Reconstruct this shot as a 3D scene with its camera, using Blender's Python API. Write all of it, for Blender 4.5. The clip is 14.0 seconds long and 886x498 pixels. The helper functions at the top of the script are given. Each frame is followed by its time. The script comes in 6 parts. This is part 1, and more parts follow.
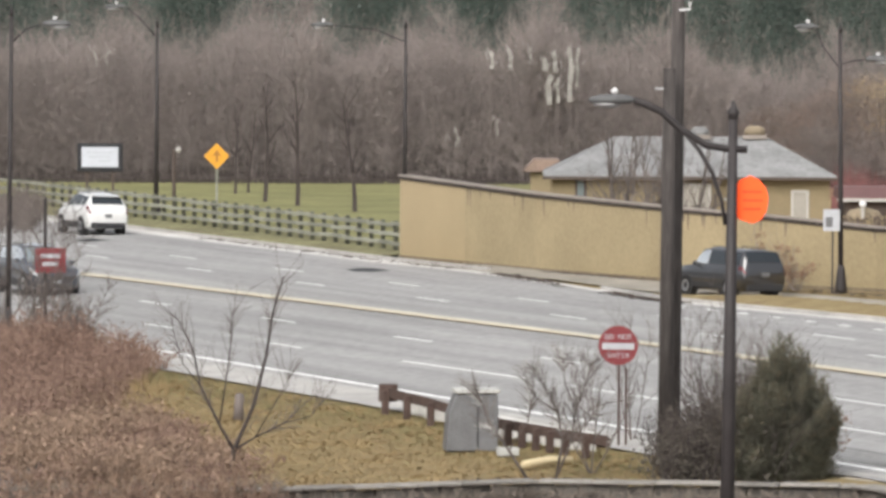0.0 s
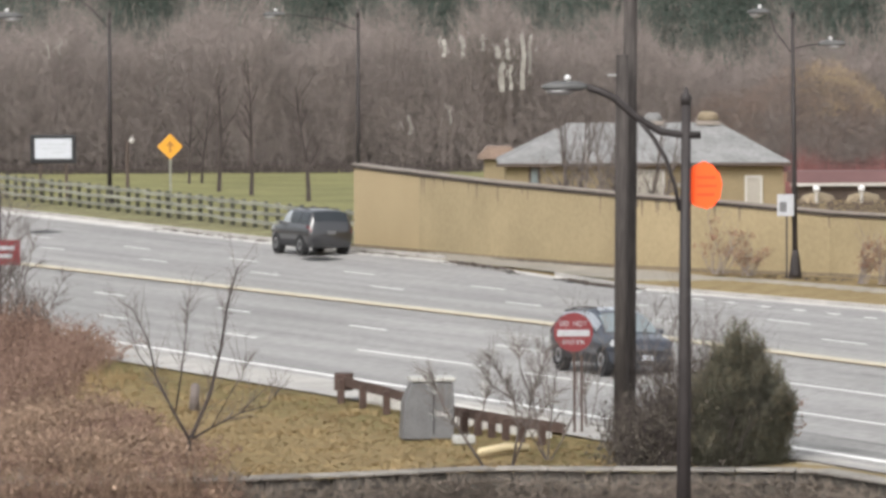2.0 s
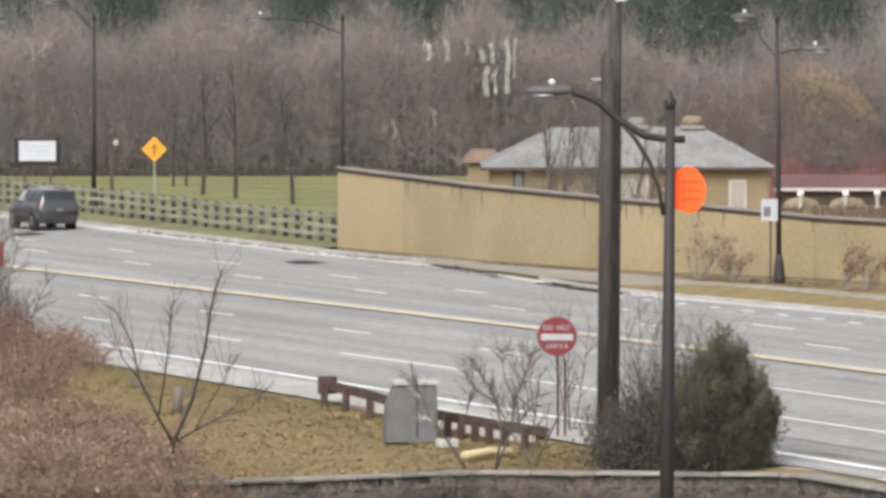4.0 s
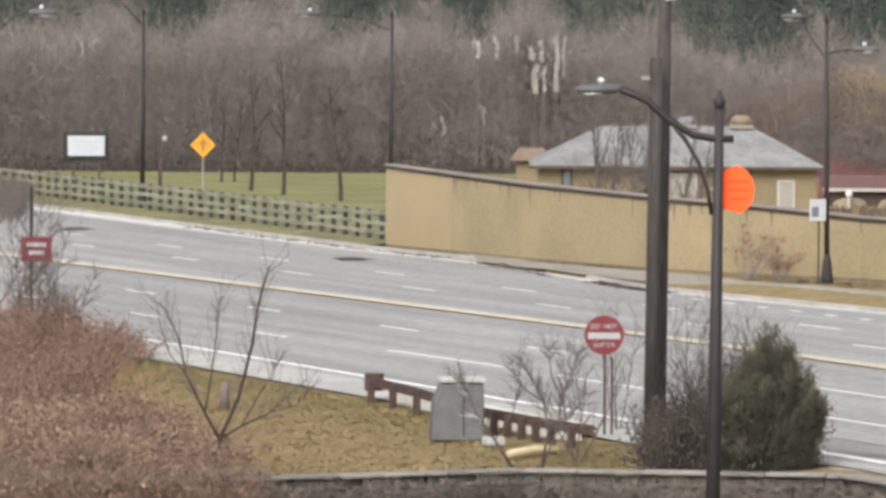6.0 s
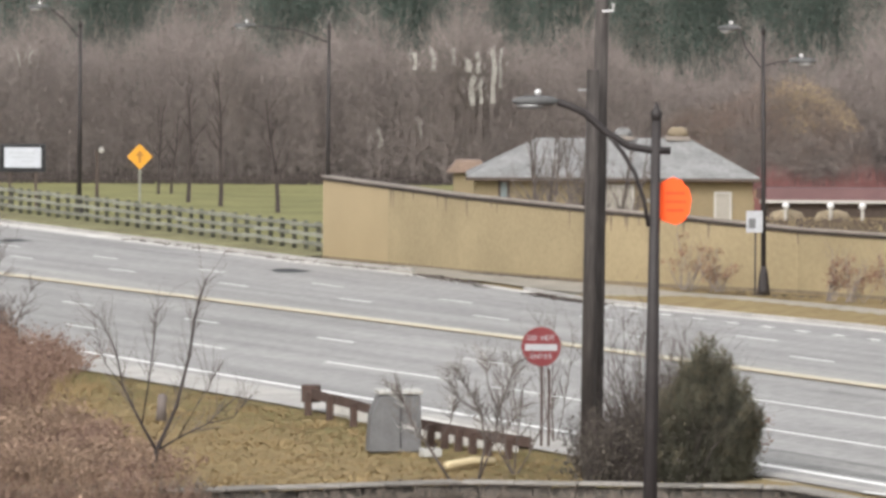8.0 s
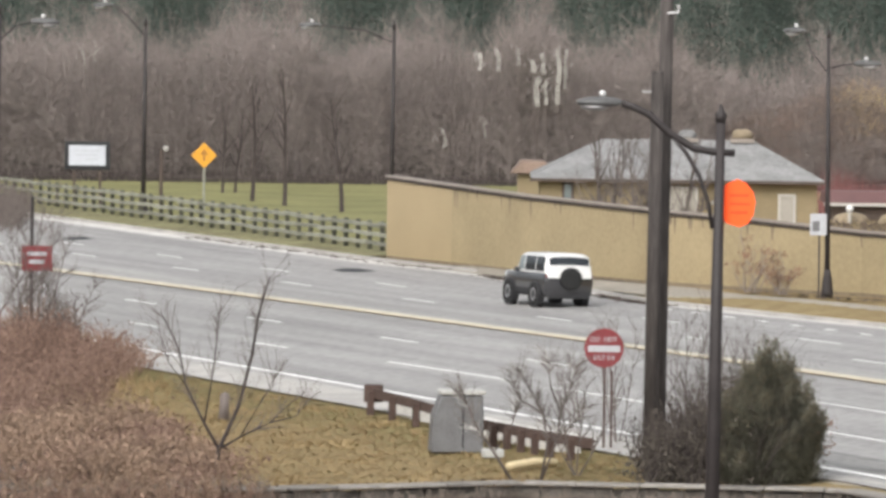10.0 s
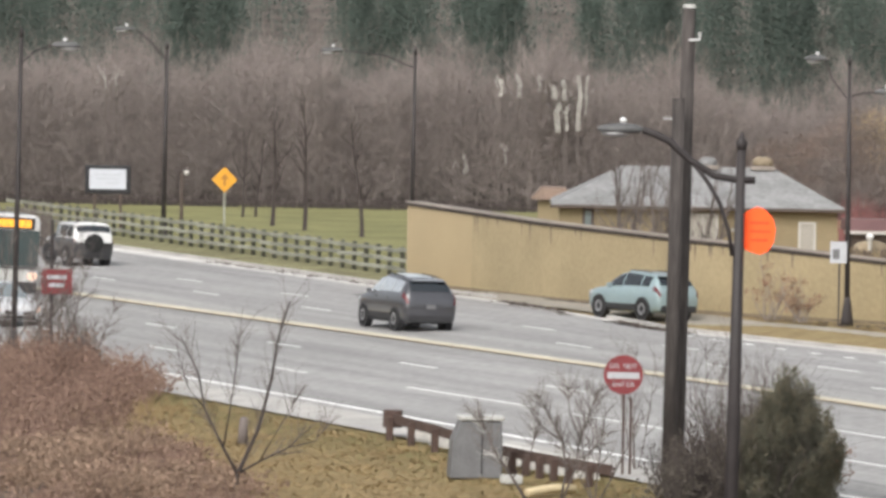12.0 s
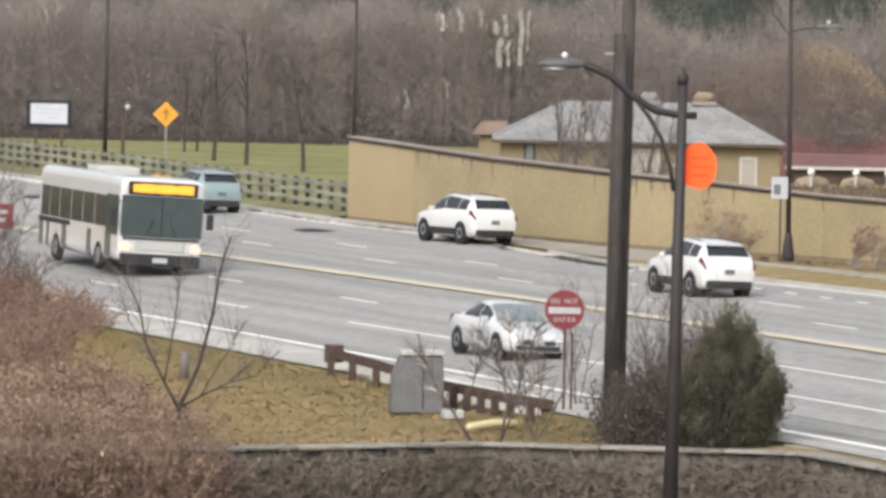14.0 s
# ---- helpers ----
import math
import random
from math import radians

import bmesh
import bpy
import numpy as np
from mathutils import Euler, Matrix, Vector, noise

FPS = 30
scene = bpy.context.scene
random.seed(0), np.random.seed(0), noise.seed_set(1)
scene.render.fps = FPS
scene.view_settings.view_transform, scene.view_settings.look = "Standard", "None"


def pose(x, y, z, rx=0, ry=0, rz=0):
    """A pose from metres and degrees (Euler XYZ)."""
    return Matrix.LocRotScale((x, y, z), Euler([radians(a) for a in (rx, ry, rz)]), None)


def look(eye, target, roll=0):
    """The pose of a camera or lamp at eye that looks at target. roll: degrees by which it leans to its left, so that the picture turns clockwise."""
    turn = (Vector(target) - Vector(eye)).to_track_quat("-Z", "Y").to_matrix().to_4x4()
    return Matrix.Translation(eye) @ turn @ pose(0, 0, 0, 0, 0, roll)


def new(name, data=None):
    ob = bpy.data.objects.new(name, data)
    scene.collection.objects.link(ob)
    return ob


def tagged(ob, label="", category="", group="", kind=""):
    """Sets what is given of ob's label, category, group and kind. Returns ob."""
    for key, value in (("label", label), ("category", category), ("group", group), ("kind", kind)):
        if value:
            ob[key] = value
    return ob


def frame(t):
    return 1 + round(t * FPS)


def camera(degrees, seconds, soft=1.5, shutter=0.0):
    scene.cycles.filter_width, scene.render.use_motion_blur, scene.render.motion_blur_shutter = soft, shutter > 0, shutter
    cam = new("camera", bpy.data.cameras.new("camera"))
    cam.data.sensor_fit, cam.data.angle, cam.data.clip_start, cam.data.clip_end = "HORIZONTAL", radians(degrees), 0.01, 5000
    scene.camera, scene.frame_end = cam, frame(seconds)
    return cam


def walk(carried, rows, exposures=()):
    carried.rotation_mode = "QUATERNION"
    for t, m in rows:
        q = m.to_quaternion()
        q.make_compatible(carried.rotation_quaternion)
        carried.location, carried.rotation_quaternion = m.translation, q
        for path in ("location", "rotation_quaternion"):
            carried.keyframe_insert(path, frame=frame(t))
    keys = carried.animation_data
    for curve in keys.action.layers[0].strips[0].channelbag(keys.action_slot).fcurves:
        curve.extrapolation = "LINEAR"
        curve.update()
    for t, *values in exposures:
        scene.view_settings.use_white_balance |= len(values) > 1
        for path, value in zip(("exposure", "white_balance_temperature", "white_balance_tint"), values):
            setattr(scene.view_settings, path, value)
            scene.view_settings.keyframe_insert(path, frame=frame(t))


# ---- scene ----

EYE = (0.0, 0.0, 10.54)


def aim(down, left, lean):
    """Camera pose: degrees below the horizon, to the left of +Y, and of roll."""
    return pose(*EYE, 90 - down, 0, left) @ pose(0, 0, 0, 0, 0, lean)


cam = camera(7.8, 14.0, soft=3.3)
walk(cam, [
    (0, aim(2.275, 0.579, 0.245)), (0.1, aim(2.229, 0.635, 0.266)), (0.2, aim(2.301, 0.583, 0.287)), (0.3, aim(2.269, 0.418, 0.308)),
    (0.4, aim(2.187, 0.470, 0.329)), (0.5, aim(2.225, 0.197, 0.350)), (0.6, aim(2.227, 0.265, 0.312)), (0.7, aim(2.350, 0.223, 0.275)),
    (0.8, aim(2.434, 0.388, 0.238)), (0.9, aim(2.393, 0.265, 0.201)), (1, aim(2.293, 0.420, 0.163)), (1.1, aim(2.280, 0.368, 0.187)),
    (1.2, aim(2.219, 0.523, 0.211)), (1.3, aim(2.187, 0.379, 0.235)), (1.4, aim(2.249, 0.491, 0.259)), (1.5, aim(2.247, 0.408, 0.282)),
    (1.6, aim(2.400, 0.230, 0.172)), (1.7, aim(2.535, 0.178, 0.061)), (1.8, aim(2.451, 0.239, -0.050)), (1.9, aim(2.427, 0.133, -0.161)),
    (2, aim(2.379, 0.176, -0.271)), (2.1, aim(2.337, 0.091, -0.232)), (2.2, aim(2.353, 0.064, -0.192)), (2.3, aim(2.272, 0.101, -0.153)),
    (2.4, aim(2.319, 0.084, -0.113)), (2.5, aim(2.297, 0.143, -0.074)), (2.6, aim(2.296, 0.158, -0.003)), (2.7, aim(2.326, 0.179, 0.068)),
    (4.8, aim(2.368, -0.037, -0.143)), (4.9, aim(2.431, -0.108, -0.072)), (5, aim(2.350, -0.000, -0.000)), (5.1, aim(2.295, -0.030, 0.032)),
    (5.2, aim(2.348, -0.068, 0.065)), (5.3, aim(2.380, -0.223, 0.097)), (5.4, aim(2.315, 0.049, 0.129)), (5.5, aim(2.389, 0.088, 0.161)),
    (5.6, aim(2.288, 0.187, 0.196)), (5.7, aim(2.197, 0.294, 0.230)), (5.8, aim(2.080, 0.412, 0.264)), (5.9, aim(2.159, 0.321, 0.299)),
    (6, aim(2.369, 0.456, 0.333)), (6.1, aim(2.421, 0.431, 0.331)), (6.2, aim(2.526, 0.153, 0.328)), (6.3, aim(2.333, 0.052, 0.326)),
    (6.4, aim(2.227, 0.106, 0.324)), (6.5, aim(2.268, -0.023, 0.321)), (6.6, aim(2.433, -0.296, 0.329)), (6.7, aim(2.448, -0.387, 0.336)),
    (6.8, aim(2.405, -0.424, 0.343)), (6.9, aim(2.533, -0.478, 0.350)), (7, aim(2.622, -0.568, 0.358)), (7.1, aim(2.570, -0.718, 0.311)),
    (7.2, aim(2.544, -0.915, 0.264)), (7.3, aim(2.514, -0.780, 0.217)), (7.4, aim(2.473, -0.822, 0.171)), (7.5, aim(2.251, -0.745, 0.124)),
    (7.6, aim(2.206, -0.549, 0.168)), (7.7, aim(2.206, -0.384, 0.213)), (7.8, aim(2.348, -0.535, 0.257)), (7.9, aim(2.338, -0.284, 0.302)),
    (8, aim(2.263, -0.100, 0.346)), (8.1, aim(2.387, 0.084, 0.316)), (8.2, aim(2.457, 0.127, 0.286)), (8.3, aim(2.212, 0.198, 0.256)),
    (8.4, aim(2.111, 0.060, 0.226)), (8.5, aim(2.107, 0.184, 0.196)), (8.6, aim(2.073, 0.156, 0.262)), (8.7, aim(2.224, 0.257, 0.328)),
    (10.8, aim(2.265, 0.176, 1.040)), (10.9, aim(2.141, 0.063, 1.014)), (11, aim(2.064, 0.081, 0.987)), (11.1, aim(2.089, 0.123, 0.968)),
    (11.2, aim(2.187, 0.223, 0.949)), (11.3, aim(2.252, 0.286, 0.930)), (11.4, aim(2.298, 0.436, 0.910)), (11.5, aim(2.364, 0.253, 0.891)),
    (11.6, aim(2.313, 0.392, 0.922)), (11.7, aim(2.132, 0.438, 0.953)), (11.8, aim(2.193, 0.570, 0.983)), (11.9, aim(2.211, 0.703, 1.014)),
    (12, aim(2.040, 0.641, 1.045)), (12.1, aim(2.168, 0.426, 1.048)), (12.2, aim(2.212, 0.478, 1.050)), (12.3, aim(2.176, 0.302, 1.053)),
    (12.4, aim(2.192, 0.254, 1.056)), (12.5, aim(2.221, 0.128, 1.059)), (12.6, aim(2.167, 0.062, 1.030)), (12.7, aim(2.194, 0.036, 1.002)),
    (12.8, aim(2.238, 0.115, 0.974)), (12.9, aim(2.262, 0.201, 0.945)), (13, aim(2.264, 0.081, 0.917)), (13.1, aim(2.292, 0.109, 0.941)),
    (13.2, aim(2.296, 0.034, 0.965)), (13.3, aim(2.208, 0.244, 0.990)), (13.4, aim(2.333, 0.086, 1.014)), (13.5, aim(2.356, 0.251, 1.038)),
    (13.6, aim(2.440, 0.394, 1.055)), (13.7, aim(2.567, 0.327, 1.071)), (13.8, aim(2.566, 0.300, 1.088)), (13.9, aim(2.573, 0.129, 1.105)),
    (14, aim(2.604, 0.113, 1.121)),
], exposures=[(0, 0.0), (14, 0.0)])

# ---- light: even overcast ----
world = bpy.data.worlds.new("overcast")
scene.world = world
world.use_nodes = True
_n, _l = world.node_tree.nodes, world.node_tree.links
sky = _n.new("ShaderNodeTexSky")
sky.sky_type, sky.sun_disc = "NISHITA", False
sky.sun_elevation, sky.sun_rotation = radians(42), radians(200)
sky.air_density, sky.dust_density, sky.ozone_density = 1.0, 6.0, 1.0
_hs = _n.new("ShaderNodeHueSaturation")
_hs.inputs["Saturation"].default_value = 0.25
_l.new(sky.outputs[0], _hs.inputs["Color"])
_l.new(_hs.outputs[0], _n["Background"].inputs["Color"])
_n["Background"].inputs["Strength"].default_value = 0.228
sun = new("sun", bpy.data.lights.new("sun", "SUN"))
sun.data.energy, sun.data.angle, sun.data.color = 0.8, radians(40), (1.0, 0.98, 0.95)
sun.matrix_world = look((-40, -80, 90), (0, 0, 0))

# ---- the plan: a along the road (away from the camera), p across it (away too) ----
PHI = math.atan(0.3986)
AX, AY = -math.sin(PHI), math.cos(PHI)
NX, NY = math.cos(PHI), math.sin(PHI)
CROWN = -1.3
TURN = math.degrees(math.atan2(AY, AX))     # heading of the road, degrees from +X


def cross_z(p):
    """Height of the cambered road and its verges across the road."""
    if p < CROWN:
        return 0.048 * (max(p, -19) - CROWN) - 0.05
    return 0.026 * (min(p, 13) - CROWN) - 0.05


def merge(a):
    """Across the road, the middle of the slip lane and of the lane that it joins."""
    return lerp(a, (-60, 0, 5, 11, 14.5, 22, 29, 36, 120), (15.0, 13.8, 13.3, 12.1, 10.8, 9.1, 8.4, 8.15, 8.1))


def dip(a, p):
    """The slip lane lies a little below the grass in front of it."""
    return -0.2 * lerp(abs(p - merge(a)), (1.2, 2.1), (1, 0)) * lerp(a, (10, 19), (1, 0))


def road(a, p, dz=0.0):
    return Vector((AX * a + NX * p, 209 + AY * a + NY * p, cross_z(p) + dip(a, p) + dz))


def ap(x, y):
    return AX * x + AY * (y - 209), NX * x + NY * (y - 209)


def lerp(x, xs, ys):
    return float(np.interp(x, xs, ys))


def far_edge(a):
    """The road's far edge across, which swings away from the crown line along the road."""
    return lerp(a, (-160, -12, 1, 7, 14, 28, 37, 60, 80, 220), (9.6, 9.3, 8.4, 8.2, 9.0, 10.3, 10.1, 10.6, 11.1, 13.0))


def bank_edge(y):
    """x at which the brush on the bank gives way to grass."""
    return lerp(y, (146, 149, 160, 168, 176, 184, 188, 193, 206), (-5.4, -6.0, -7.1, -8.8, -10.5, -11.6, -10.9, -10.6, -13.0))


def wall_line(x):
    """y of the terrace wall's front for a given x."""
    return lerp(x, (-60, -6.2, 0.7, 8.0, 9.7, 16, 30), (128, 146.4, 150.0, 148.8, 144.8, 130, 105))


def ground_z(x, y):
    a, p = ap(x, y)
    z = cross_z(p) + dip(a, p) - 0.06
    if y < wall_line(x) + 0.2:
        z = -2.7
    if 9 < p < 12.6 and a < 16:           # low grass berm between road and slip lane
        z += 0.24 * lerp(p, (9.2, 11.2, 12.0, 12.5), (0, 0.9, 1, 0)) * lerp(a, (5, 13), (1, 0))
    if y > 343:
        z += 0.1 * min(y - 343, 300) * min(1, (y - 343) / 20)
    return z


# ---- materials ----
def mat(name, base, rough=0.8, metal=0.0, vary=0.25, scale=3.0, fine=40.0, bump=0.0, tint=None, spec=0.3, glow=None, random_by="", spread=0.22):
    """A surface with stains at one scale and grain at another, round one base colour."""
    m = bpy.data.materials.new(name)
    m.use_nodes = True
    n, l = m.node_tree.nodes, m.node_tree.links
    b = n["Principled BSDF"]
    b.inputs["Roughness"].default_value = rough
    b.inputs["Metallic"].default_value = metal
    b.inputs["Specular IOR Level"].default_value = spec
    co = n.new("ShaderNodeNewGeometry" if random_by == "world" else "ShaderNodeTexCoord")
    src = co.outputs["Position"] if random_by == "world" else co.outputs["Object"]
    big, small = n.new("ShaderNodeTexNoise"), n.new("ShaderNodeTexNoise")
    big.inputs["Scale"].default_value, small.inputs["Scale"].default_value = scale, fine
    big.inputs["Detail"].default_value, small.inputs["Detail"].default_value = 5, 3
    l.new(src, big.inputs["Vector"])
    l.new(src, small.inputs["Vector"])
    add = n.new("ShaderNodeMath")
    add.operation = "MULTIPLY_ADD"
    add.inputs[1].default_value = 0.45
    l.new(small.outputs["Fac"], add.inputs[0])
    half = n.new("ShaderNodeMath")
    half.operation = "MULTIPLY"
    half.inputs[1].default_value = 0.55
    l.new(big.outputs["Fac"], half.inputs[0])
    l.new(half.outputs[0], add.inputs[2])
    ramp = n.new("ShaderNodeValToRGB")
    lo = [max(0, c * (1 - vary)) for c in base]
    hi = [min(1, c * (1 + vary)) for c in (tint or base)]
    ramp.color_ramp.elements[0].position, ramp.color_ramp.elements[1].position = 0.33, 0.67
    ramp.color_ramp.elements[0].color, ramp.color_ramp.elements[1].color = (*lo, 1), (*hi, 1)
    l.new(add.outputs[0], ramp.inputs[0])
    out = ramp.outputs[0]
    if random_by in ("island", "object"):
        r = n.new("ShaderNodeNewGeometry" if random_by == "island" else "ShaderNodeObjectInfo")
        hsv = n.new("ShaderNodeHueSaturation")
        mp = n.new("ShaderNodeMapRange")
        mp.inputs["To Min"].default_value, mp.inputs["To Max"].default_value = 1 - spread, 1 + spread
        l.new(r.outputs["Random Per Island" if random_by == "island" else "Random"], mp.inputs["Value"])
        l.new(mp.outputs[0], hsv.inputs["Value"])
        l.new(out, hsv.inputs["Color"])
        out = hsv.outputs[0]
    l.new(out, b.inputs["Base Color"])
    if bump:
        bp = n.new("ShaderNodeBump")
        bp.inputs["Strength"].default_value, bp.inputs["Distance"].default_value = bump, 0.03
        l.new(add.outputs[0], bp.inputs["Height"])
        l.new(bp.outputs[0], b.inputs["Normal"])
    if glow:
        b.inputs["Emission Color"].default_value = (*glow[:3], 1)
        b.inputs["Emission Strength"].default_value = glow[3]
    return m


def paint(name, base, flake=0.0, gloss=1.55):
    m = mat(name, base, rough=0.32, vary=0.08, scale=1.5, fine=9, spec=0.5, metal=flake)
    m.node_tree.nodes["Principled BSDF"].inputs["Coat Weight"].default_value = 1.0
    m.node_tree.nodes["Principled BSDF"].inputs["Coat IOR"].default_value = gloss
    return m


